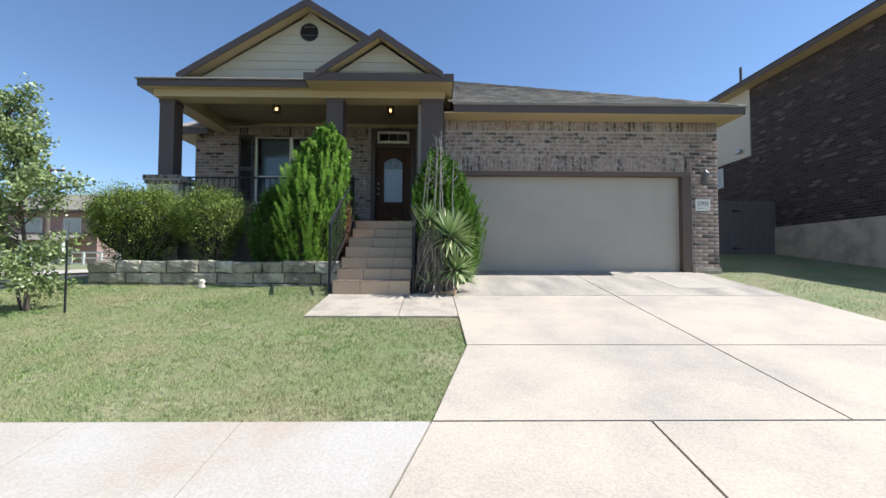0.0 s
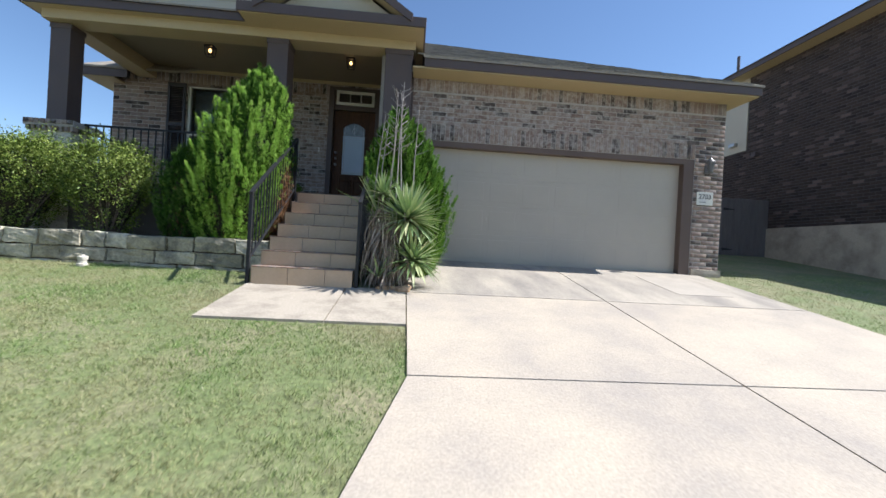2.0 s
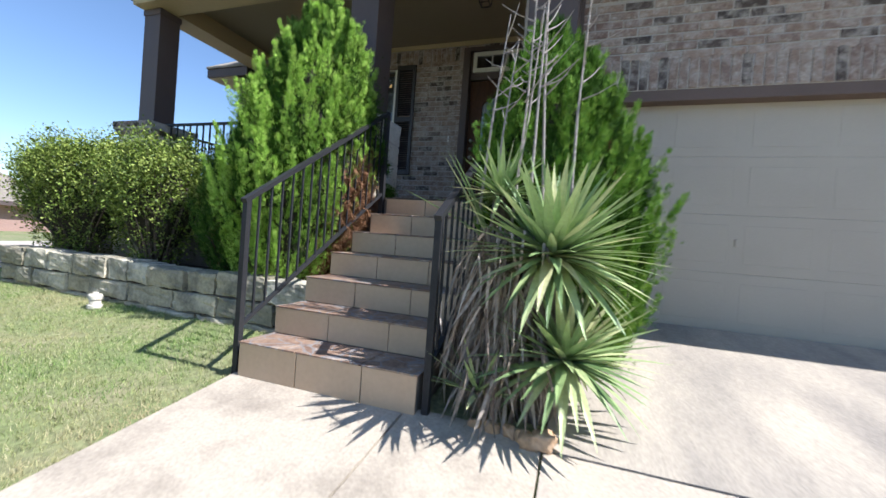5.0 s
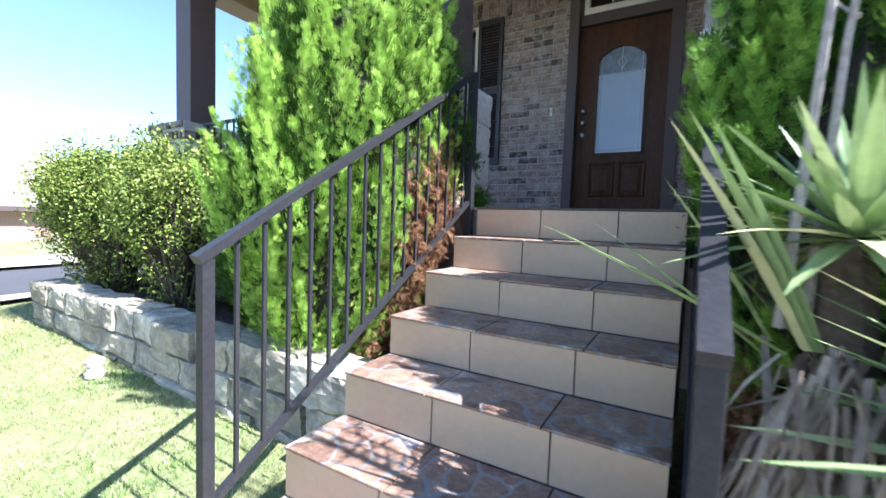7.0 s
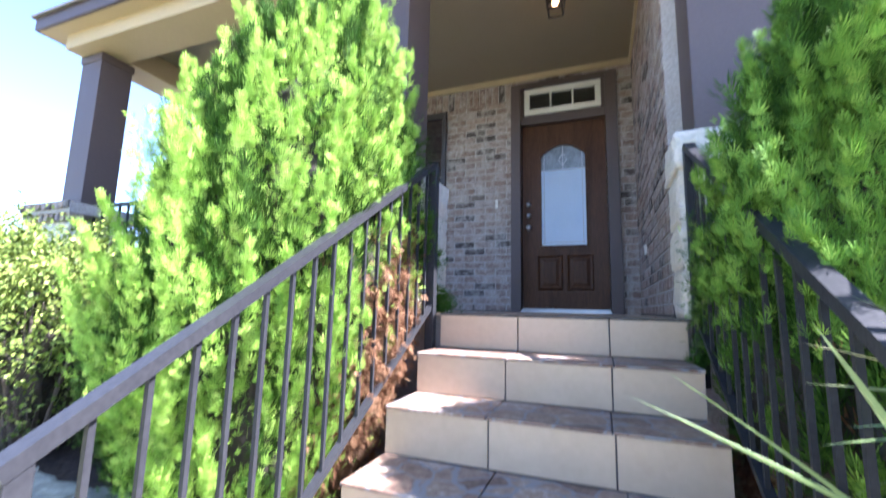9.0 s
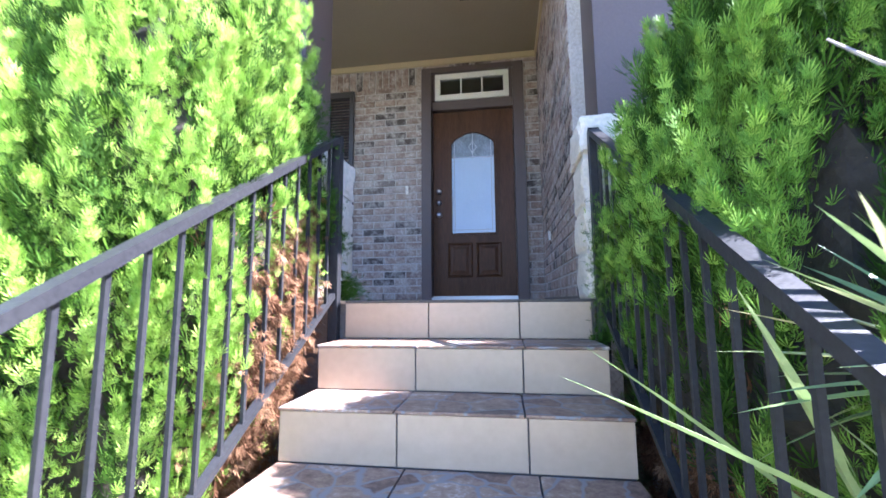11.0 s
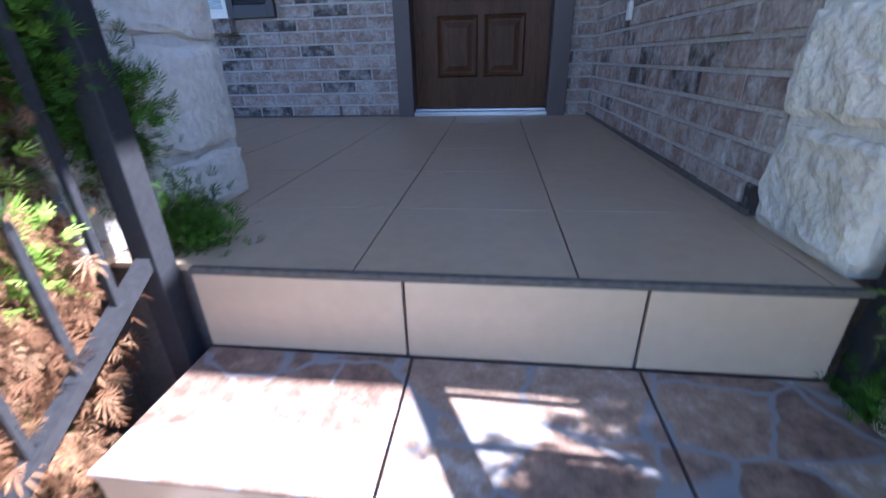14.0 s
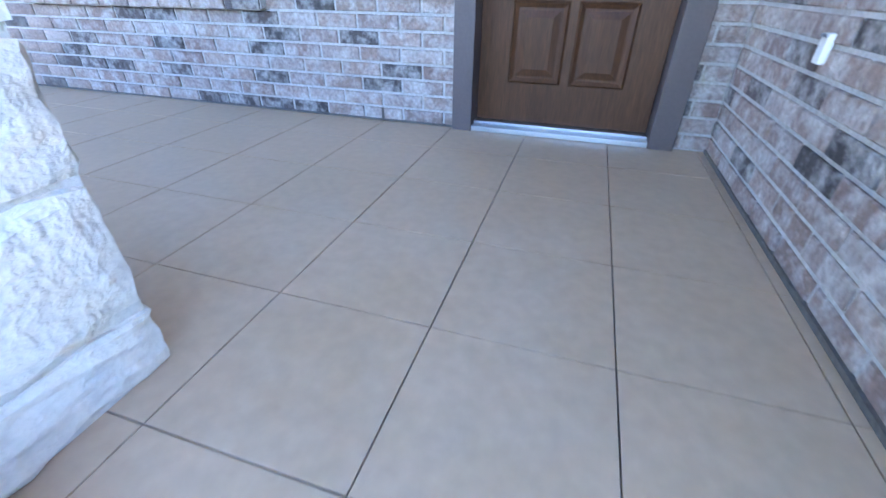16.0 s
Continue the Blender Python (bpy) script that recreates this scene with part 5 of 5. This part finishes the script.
def bush(x, y, rx, ry, z0, z1, label, seed, twigs, leafmat, size=0.042, per=9):
    """A loose rounded shrub, wider at the top: thin stems with small oval leaves."""
    rg = np.random.default_rng(seed)
    ob = base("hedge_shrub", x, y, z0, label, "shrub", "hedge shrubs in the bed")
    u = np.where(rg.random(twigs) < 0.78, 0.40 + 0.60 * rg.random(twigs) ** 0.8, rg.random(twigs))
    th = rg.random(twigs) * 2 * np.pi
    prof = np.interp(u, [0, 0.15, 0.45, 0.72, 0.9, 1], [0.38, 0.62, 0.92, 1.0, 0.72, 0.3])
    q = np.stack([np.cos(th) * 2, np.sin(th) * 2, u * 2 + seed], -1)
    d = (0.55 + 0.45 * rg.random(twigs) ** 0.4) * (1 + 0.26 * fbm(q, 1.6) + 0.20 * fbm(q, 4.0))
    out = np.stack([np.cos(th), np.sin(th), np.full(twigs, 0.5)], -1)
    c = np.stack([x + np.cos(th) * rx * prof * d, y + np.sin(th) * ry * prof * d, z0 + (z1 - z0) * u + 0.16 * fbm(q, 2.5)], -1)
    dirn = unit(out * 0.8 + np.array([0, 0, 0.8]) + rg.normal(0, 0.35, (twigs, 3)))
    t = np.tile(np.linspace(0, 1, per), twigs)[:, None]
    pos = np.repeat(c, per, 0) + np.repeat(dirn, per, 0) * t * rg.choice([0.12, 0.16, 0.30], (twigs, 1)).repeat(per, 0) + rg.normal(0, 0.016, (twigs * per, 3))
    along = np.repeat(dirn, per, 0) * 0.5 + rg.normal(0, 0.75, (twigs * per, 3))
    scatter("leaves", LEAF_V, LEAF_F, pos, along, rg.normal(0, 1, (twigs * per, 3)), size * rg.uniform(0.6, 1.3, twigs * per), leafmat, ob)
    # added dark core: keeps light out and stands in for shade inside
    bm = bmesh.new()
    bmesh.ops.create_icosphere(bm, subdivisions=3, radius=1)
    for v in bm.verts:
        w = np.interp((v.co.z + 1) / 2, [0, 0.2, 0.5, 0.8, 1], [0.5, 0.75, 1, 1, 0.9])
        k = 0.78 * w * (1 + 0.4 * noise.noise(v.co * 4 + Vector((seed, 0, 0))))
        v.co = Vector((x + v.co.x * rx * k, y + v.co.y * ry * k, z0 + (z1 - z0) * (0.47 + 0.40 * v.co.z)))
    wpart("inner_mass", bm, M["core"], ob, "solid dark core added to block light and shade the gaps")
    bm = bmesh.new()
    for k in range(0, twigs, max(1, twigs // 90)):
        p = Vector(c[k])
        q = Vector((x + (p.x - x) * 0.25, y + (p.y - y) * 0.25, z0))
        tube(bm, [q, q.lerp(p, 0.5) + Vector((0, 0, 0.05)), p], 0.012, 0.004, 4)
    wpart("woody_stem", bm, M["bark"], ob, "brown woody stems")
    return ob


bush(-5.84, 8.1, 0.84, 0.5, 1.24, 2.58, "dense yellow-green hedge shrub in the raised bed", 21, 4600, M["hedge"], 0.033)
bush(-4.42, 8.06, 0.50, 0.42, 1.24, 2.56, "smaller yellow-green hedge shrub in the raised bed", 22, 2300, M["hedge"], 0.033)
bush(-2.6, 7.95, 0.14, 0.08, 1.24, 1.42, "small green weed in the mulch", 23, 30, M["hedge"], 0.04, 6)

# young oak with its stake
OX, OY = -5.66, 5.8
z0 = gz(OX, OY)
oak = base("young_oak", OX, OY, z0, "young oak with sparse small leaves on the lawn", "tree")
rg = np.random.default_rng(31)
trunk = [(OX, OY, z0 - 0.05), (OX + 0.02, OY, z0 + 0.5), (OX - 0.10, OY + 0.02, z0 + 1.1), (OX - 0.16, OY, z0 + 1.9), (OX - 0.34, OY - 0.02, z0 + 2.85)]
wpart("trunk", tube(bmesh.new(), trunk, 0.035, 0.01), M["bark"], oak)
wpart("trunk", tube(bmesh.new(), [(OX - 0.08, OY + 0.03, z0 - 0.05), (OX - 0.22, OY + 0.05, z0 + 0.45), (OX - 0.45, OY + 0.04, z0 + 1.3)], 0.025, 0.008), M["bark"], oak)
lc, ld = [], []
for k in range(52):
    h = 0.12 + 2.6 * k / 52
    b = Vector((OX - 0.12 * h + rg.normal(0, 0.02), OY, z0 + h))
    a = rg.random() * 6.283
    L = (0.92 - 0.17 * h) * rg.uniform(0.55, 1.1) * (0.62 if math.cos(a) > 0 else 1.1)
    if k in (25, 27):
        a, L = -0.12, 1.15 if k == 25 else 0.8
    tip = b + Vector((math.cos(a) * L, math.sin(a) * L, 0.12 + 0.22 * rg.random() + (0.1 if h > 1 else 0)))
    mid = b.lerp(tip, 0.5) + Vector((0, 0, 0.08))
    wpart("limb", tube(bmesh.new(), [b, mid, tip], 0.012, 0.003, 5), M["bark"], oak)
    for j in range(26):
        s = 0.25 + 0.8 * rg.random()
        p = b.lerp(mid, min(1, s * 2)) if s < 0.5 else mid.lerp(tip, (s - 0.5) * 2)
        for r in range(10):
            lc.append(Vector(p) + Vector(rg.normal(0, 0.07, 3)))
            ld.append(rg.normal(0, 1, 3) + np.array([0, 0, 0.3]))
n = len(lc)
scatter("leaves", LEAF_V, LEAF_F, np.array([list(v) for v in lc]), np.array(ld), rg.normal(0, 1, (n, 3)), rg.uniform(0.04, 0.075, n), M["oak"], oak)
sk = base("tree_stake", -5.04, 5.68, gz(-5.04, 5.68), "thin dark metal stake in the lawn", "stake")
wpart("rod", boxes((-5.050, -5.030, 5.670, 5.690, gz(-5.04, 5.68) - 0.1, 1.62), bevel=0.003), M["iron"], sk)
wpart("top", boxes((-5.051, -5.029, 5.669, 5.691, 1.62, 1.88), bevel=0.003), M["steel"], sk, "pale worn top")


# yucca: rosettes of sword leaves, one object a leaf
def blade(name, bend, width=0.058):
    bm = bmesh.new()
    rows = []
    for k in range(7):
        t = k / 6
        w = width * (0.7 + 0.6 * t if t < 0.4 else 0.94 * (1 - (t - 0.4) / 0.6) ** 0.8) / 2
        z = -bend * t * t
        rows.append([bm.verts.new((-w, t, z + w * 0.55)), bm.verts.new((0, t, z)), bm.verts.new((w, t, z + w * 0.55))])
    for a, b in zip(rows, rows[1:]):
        for i in range(2):
            bm.faces.new((a[i], a[i + 1], b[i + 1], b[i]))
    me = bpy.data.meshes.new(name)
    bm.to_mesh(me)
    bm.free()
    me.materials.append(M["yucca"])
    return me


BLADES = [blade("leaf", b) for b in (0.0, 0.05, 0.12, 0.26)]
yu = base("yucca", 0.12, 7.02, gz(0.12, 7.02), "large green sword-leaved yucca over a skirt of dead grey leaves", "yucca")
rg = np.random.default_rng(77)


def rosette(cx, cy, cz, n, L, low=-0.45):
    for k in range(n):
        el = low + (1.0 - low) * (k + 0.5) / n
        a = k * 2.39996
        c = math.sqrt(max(0, 1 - min(1, el) ** 2)) if el < 1 else 0
        d = Vector((math.cos(a) * c, math.sin(a) * c, el)).normalized()
        ob = new("leaf", BLADES[3 if el < -0.15 else 2 if el < 0.25 else 1 if el < 0.6 else 0])
        ob.parent = yu
        x = d.cross(Vector((0, 0, 1))).normalized()
        z = x.cross(d)
        m = Matrix((x, d, z)).transposed().to_4x4()
        ln = L * rg.uniform(0.82, 1.1)
        ob.matrix_local = Matrix.Translation(Vector((cx, cy, cz)) - yu.location + d * 0.03) @ m @ Matrix.Diagonal((ln * 2.1, ln, ln, 1))


rosette(0.046, 6.93, 1.74, 180, 0.51)
rosette(0.145, 6.94, 1.21, 120, 0.46, -0.45)
rosette(-0.30, 7.18, 2.08, 64, 0.33, -0.3)
rosette(-0.28, 6.86, 0.98, 22, 0.32, 0.1)


def long_leaf(a, b, w):
    a, b = Vector(a), Vector(b)
    d = (b - a).normalized()
    ob = new("leaf", BLADES[1])
    ob.parent = yu
    x = d.cross(Vector((0, 0, 1))).normalized()
    m = Matrix((x, d, x.cross(d))).transposed().to_4x4()
    ob.matrix_local = Matrix.Translation(a - yu.location) @ m @ Matrix.Diagonal((w, (b - a).length, (b - a).length, 1))


for tip, root, w in (((-0.918, 7.067, 2.132), (-0.40, 7.165, 1.835), 0.42), ((-0.824, 7.405, 2.129), (-0.38, 7.44, 1.75), 0.42), ((-0.63, 7.22, 2.23), (-0.40, 7.36, 1.82), 0.5), ((-0.614, 7.0, 2.32), (-0.38, 7.12, 1.86), 0.8), ((-0.583, 7.0, 2.335), (-0.37, 7.12, 1.86), 0.8), ((-0.548, 7.0, 2.32), (-0.36, 7.12, 1.86), 0.8), ((-0.52, 7.26, 2.05), (-0.34, 7.2, 1.82), 0.6)):
    long_leaf(root, tip, w)
wpart("trunk", tube(bmesh.new(), [(0.02, 7.05, 0.8), (0.03, 7.02, 1.2), (0.046, 6.94, 1.72)], 0.09, 0.06, 9), M["bark"], yu, "brown fibrous trunk")
wpart("trunk", tube(bmesh.new(), [(-0.2, 7.2, 0.8), (-0.27, 7.22, 1.5), (-0.30, 7.25, 2.08)], 0.08, 0.05, 9), M["bark"], yu, "brown fibrous trunk")
n = 1700
s = rg.random(n)
anchor = np.stack([-0.20 + rg.normal(0, 0.13, n), 7.04 + rg.normal(0, 0.12, n), 1.02 + 0.88 * s], -1)
cols = np.array([[0.12, 7.02], [-0.28, 7.16], [-0.18, 6.98]])[rg.integers(0, 3, n)]
o = unit(np.concatenate([anchor[:, :2] - cols + rg.normal(0, 0.12, (n, 2)) + np.array([-0.01, -0.04]), np.zeros((n, 1))], -1))
hang = o * rg.uniform(0.1, 0.5, (n, 1)) + np.array([0, 0, -1.0]) + rg.normal(0, 0.16, (n, 3))
size = rg.uniform(0.16, 0.38, n)
clear = (anchor + unit(hang) * size[:, None])[:, 0] > -0.52
anchor, hang, size = anchor[clear], hang[clear], size[clear]
n = len(anchor)
DV = [(-0.02, 0, 0), (0.02, 0, 0), (-0.026, 0.5, 0.06), (0.026, 0.5, 0.06), (0.0, 1, 0.0)]
DF = [(0, 1, 3), (0, 3, 2), (2, 3, 4)]
scatter("dead_leaves", DV, DF, anchor, hang, rg.normal(0, 1, (n, 3)), size, M["yucca_dead"], yu, "hanging dead grey-brown leaves")
# dead flower stalks standing above it
ds = base("dead_flower_stalks", -0.25, 7.15, 1.9, "tall bare grey dead yucca flower stalks", "plant stalks")
rr = random.Random(4)
for k, (x, y, za, zb, tx) in enumerate(((-0.42, 7.12, 1.9, 3.15, 0.10), (-0.36, 7.22, 1.9, 3.05, 0.08), (-0.22, 7.12, 1.8, 3.45, 0.05), (-0.12, 7.1, 1.8, 3.6, 0.03), (-0.04, 7.16, 1.85, 3.5, -0.08), (0.1, 7.2, 1.8, 3.35, 0.03), (-0.27, 7.3, 1.9, 3.3, 0.12))):
    bm = bmesh.new()
    top = Vector((x + tx, y + 0.02, zb))
    lo = Vector((x, y, za))
    tube(bm, [lo, lo.lerp(top, 0.5) + Vector((rr.uniform(-0.02, 0.02), 0, 0)), top], 0.011, 0.004, 6)
    for j in range(14 if k in (2, 3, 4) else 6):
        s = 0.5 + 0.5 * j / 14 if k in (2, 3, 4) else 0.55 + 0.4 * j / 6
        p = lo.lerp(top, s)
        a = rr.random() * 6.28
        L = rr.uniform(0.08, 0.26) * (1.2 - s * 0.5)
        e = p + Vector((math.cos(a) * L, math.sin(a) * L * 0.7, L * rr.uniform(0.4, 1.0)))
        tube(bm, [p, p.lerp(e, 0.5) + Vector((0, 0, -0.01)), e], 0.006, 0.002, 4)
    wpart("stalk", bm, M["dead_wood"], ds)

# ---- lawn blades ----


def blades(name, n, x0, x1, y0, y1, keep, label, seed):
    rg = np.random.default_rng(seed)
    x, y = rg.uniform(x0, x1, n), rg.uniform(y0, y1, n)
    k = keep(x, y)
    x, y = x[k], y[k]
    q = np.stack([x, y, np.zeros(len(x))], -1)
    tuft = fbm(q, 15.0) * 0.75 + fbm(q, 5.0) * 0.4 + fbm(q, 1.1) * 0.3
    k = rg.random(len(x)) < 0.75 + 0.7 * tuft
    x, y, tuft = x[k], y[k], np.clip(tuft[k], -0.6, 0.9)
    n = len(x)
    pos = np.stack([x, y, ground_z(x, y) - 0.014], -1)
    along = np.stack([rg.normal(0, 0.55, n), rg.normal(0, 0.55, n), np.ones(n)], -1)
    v = [(-0.06, 0, 0), (0.06, 0, 0), (0, 1, 0.1)]
    ob = scatter(name, v, [(0, 1, 2)], pos, along, rg.normal(0, 1, (n, 3)), rg.uniform(0.018, 0.044, n) * (0.92 + 0.55 * tuft), M["grass"], None, "", "stuff")
    return tagged(ob, label, "grass")


left_edge = np.vectorize(drive_left)
blades("lawn_grass", 430000, -7.6, 0.15, 2.95, 7.96, lambda x, y: (x < left_edge(y) + 0.01) & (y < wall_y(np.maximum(x, WX))) & ~((x > -1.85) & (y > 6.8)) & ~((x > -1.89) & (y > 5.48)), "short patchy green lawn with straw-coloured spots", 41)
blades("lawn_grass", 60000, 5.52, 10.4, 2.95, 9.6, lambda x, y: x > 5.53, "short green lawn beside the driveway", 42)
blades("lawn_grass", 30000, -8.4, -6.2, 7.4, 14, lambda x, y: x < -6.2, "short green lawn beside the planting bed", 43)

# ---- distance: houses across the side street ----


def far_house(x0, x1, y0, y1, z0, ze, zr, label, wallmat, hip, windows):
    ob = base("far_house", (x0 + x1) / 2, (y0 + y1) / 2, z0, label, "house")
    wpart("wall", boxes((x0, x1, y0, y1, z0, ze)), wallmat, ob)
    e = 0.5
    bm = bmesh.new()
    xm, ym = (x0 + x1) / 2, (y0 + y1) / 2
    if (y1 - y0) > (x1 - x0):
        ra, rb = (xm, y0 + hip, zr), (xm, y1 - hip, zr)
        quads = [[(x0 - e, y0 - e, ze), ra, rb, (x0 - e, y1 + e, ze)], [(x1 + e, y0 - e, ze), (x1 + e, y1 + e, ze), rb, ra], [(x0 - e, y0 - e, ze), (x1 + e, y0 - e, ze), ra], [(x0 - e, y1 + e, ze), rb, (x1 + e, y1 + e, ze)]]
    else:
        ra, rb = (x0 + hip, ym, zr), (x1 - hip, ym, zr)
        quads = [[(x0 - e, y0 - e, ze), (x1 + e, y0 - e, ze), rb, ra], [(x0 - e, y1 + e, ze), ra, rb, (x1 + e, y1 + e, ze)], [(x0 - e, y0 - e, ze), ra, (x0 - e, y1 + e, ze)], [(x1 + e, y0 - e, ze), (x1 + e, y1 + e, ze), rb]]
    for q in quads:
        bm.faces.new([bm.verts.new(p) for p in q])
    wpart("roof", bm, M["shingle"], ob, "brown shingle roof")
    wpart("fascia", boxes((x0 - e, x1 + e, y0 - e, y1 + e, ze - 0.18, ze + 0.01)), M["trim"], ob)
    for (xa, xb, ya, yb, za, zb) in windows:
        w = wpart("window", boxes((xa, xb, ya, yb, za, zb)), M["white"], ob)
        d = 0.06
        if xb - xa < 0.2:
            wpart("pane", boxes((xa - 0.02, xb + 0.02, ya + d, yb - d, za + d, zb - d)), M["glass"], w)
        else:
            wpart("pane", boxes((xa + d, xb - d, ya - 0.02, yb + 0.02, za + d, zb - d)), M["glass"], w)
    return ob


hb = far_house(-34, -24, -6, 17.5, 0.2, 2.15, 5.6, "low brick house with solar panels on its roof across the street", M["pinkbrick"], 5, [])
for i in range(5):
    for j in range(2):
        y = 5.0 + 1.75 * i
        xa, za = -26.2 - 1.9 * j, 2.95 + 1.2 * j
        bm = bmesh.new()
        f = bm.faces.new([bm.verts.new(p) for p in ((xa, y, za), (xa, y + 1.6, za), (xa - 1.5, y + 1.6, za + 0.95), (xa - 1.5, y, za + 0.95))])
        r = bmesh.ops.extrude_face_region(bm, geom=[f])
        for v in [g for g in r["geom"] if isinstance(g, bmesh.types.BMVert)]:
            v.co.z += 0.06
        wpart("solar_panel", bm, M["solar"], hb, "dark blue solar panel")
ha = far_house(-40, -27.5, 34, 44, 0.5, 5.5, 7.6, "far two-storey pinkish brick house with white windows", M["pinkbrick"], 4, [(-37, -35.4, 33.95, 34, 3.7, 4.9), (-33.5, -31.9, 33.95, 34, 3.7, 4.9), (-30.2, -28.8, 33.95, 34, 3.7, 4.9), (-31.6, -29.4, 33.95, 34, 1.1, 2.6), (-36.6, -34.6, 33.95, 34, 1.1, 2.6)])
bm = bmesh.new()
bm.faces.new([bm.verts.new(p) for p in ((-38, 31.4, 3.0), (-28, 31.4, 3.0), (-28, 34, 3.6), (-38, 34, 3.6))])
wpart("porch_roof", bm, M["shingle"], ha)
for k in range(4):
    wpart("porch_post", boxes((-37.6 + 3.1 * k, -37.4 + 3.1 * k, 31.6, 31.8, 0.4, 3.05)), M["white"], ha)
far_house(-60, -48, 40, 60, 0.5, 4.6, 7.4, "far brick house behind the street", M["pinkbrick"], 5, [])
far_house(-32, -22, 52, 66, 0.8, 4.8, 7.6, "far brick house at the end of the street", M["pinkbrick"], 5, [])
wf = base("white_fence", -22, 27, 1.0, "white painted rail fence along the far lawn", "fence")
for k in range(9):
    wpart("post", boxes((-26 + 1.1 * k, -25.88 + 1.1 * k, 26.9, 27.02, 0.7, 2.0)), M["white"], wf)
for z in (1.2, 1.55, 1.9):
    wpart("rail", boxes((-26, -17.1, 26.93, 26.97, z, z + 0.1)), M["white"], wf)
up = base("utility_pole", -25.5, 27.5, 0.9, "dark wooden utility pole", "pole")
wpart("pole", tube(bmesh.new(), [(-25.5, 27.5, 0.5), (-25.5, 27.5, 4), (-25.5, 27.5, 7.6)], 0.17, 0.13, 10), M["bark"], up)
wpart("crossarm", boxes((-26.5, -24.5, 27.45, 27.55, 7.25, 7.4)), M["bark"], up)

# ---- shingles ----


def shingles(roof_ob, origin, along, up, width, run, inside):
    """Overlapping tabs in courses over a roof slope, joined."""
    o, a, u = Vector(origin), Vector(along).normalized(), Vector(up).normalized()
    n = a.cross(u).normalized()
    if n.z < 0:
        n = -n
    rr = random.Random(int(width * 10))
    V, F = [], []
    r = 0.0
    while r < run:
        w = -rr.random() * 0.3
        while w < width:
            L = rr.choice((0.16, 0.22, 0.3))
            c = o + a * (w + L / 2) + u * (r + 0.07)
            if inside(c):
                k = len(V)
                t = rr.uniform(0.008, 0.016)
                for p, q, h in ((w, r, t), (w + L - 0.008, r, t), (w + L - 0.008, r + 0.17, 0.002), (w, r + 0.17, 0.002), (w, r, -0.004), (w + L - 0.008, r, -0.004)):
                    V.append(o + a * p + u * q + n * h)
                F += [(k, k + 1, k + 2, k + 3), (k + 4, k + 5, k + 1, k)]
            w += L
        r += 0.14
    raw("shingle_courses", V, F, M["shingle"], roof_ob, "", "stuff")


shingles(R0, (0.15, 8.46, EZ + 0.042), (1, 0, 0), (0, 1, PT), 6.2, 7.2, lambda c: c.x < 6.21 - (c.y - 8.46) and c.x > 0.15 - (c.y - 8.46) * 0.04)

# ---- bricks ----
near = (-1.2, 9.2, 2.5)
FRONT = Matrix.Translation((0, FY, 0))
brick_face(wg, lay(-0.02, 5.89, 1.24, 4.40, [(G["x0"] - 0.1, G["x1"], 0, G["z1"])], [(G["z1"], 3.62, G["x0"] - 0.1, G["x1"]), (4.18, 4.40, -0.02, 5.89)]), FRONT, (0.5, 8.95, 3.6))
BACK = Matrix.Translation((0, DW, 0))
brick_face(wd, lay(-6.5, SX, P, 4.96, [(DO["x0"], DO["x1"], 0, DO["z1"]), (WI["x0"], WI["x1"], 2.77, WI["z1"])], [(4.68, 4.93, -6.5, DO["x0"])]), BACK, near)
SIDE = Matrix.Translation((SX, 0, 0)) @ Matrix.Rotation(radians(-90), 4, "Z")
brick_face(ws, lay(-DW, -FY, P, 4.96, []), SIDE, near)
NB = Matrix.Translation((NX, 0, 0)) @ Matrix.Rotation(radians(-90), 4, "Z")
nlay = [p for p in lay(-19, -7.4, 2.5, 7.32, [(-19, -13.95, 5.02, 9), (-9.4, -7.4, 4.0, 9)])]
brick_face(nwall, nlay, NB, (10, 10, 4), 0, M["nbrick"])
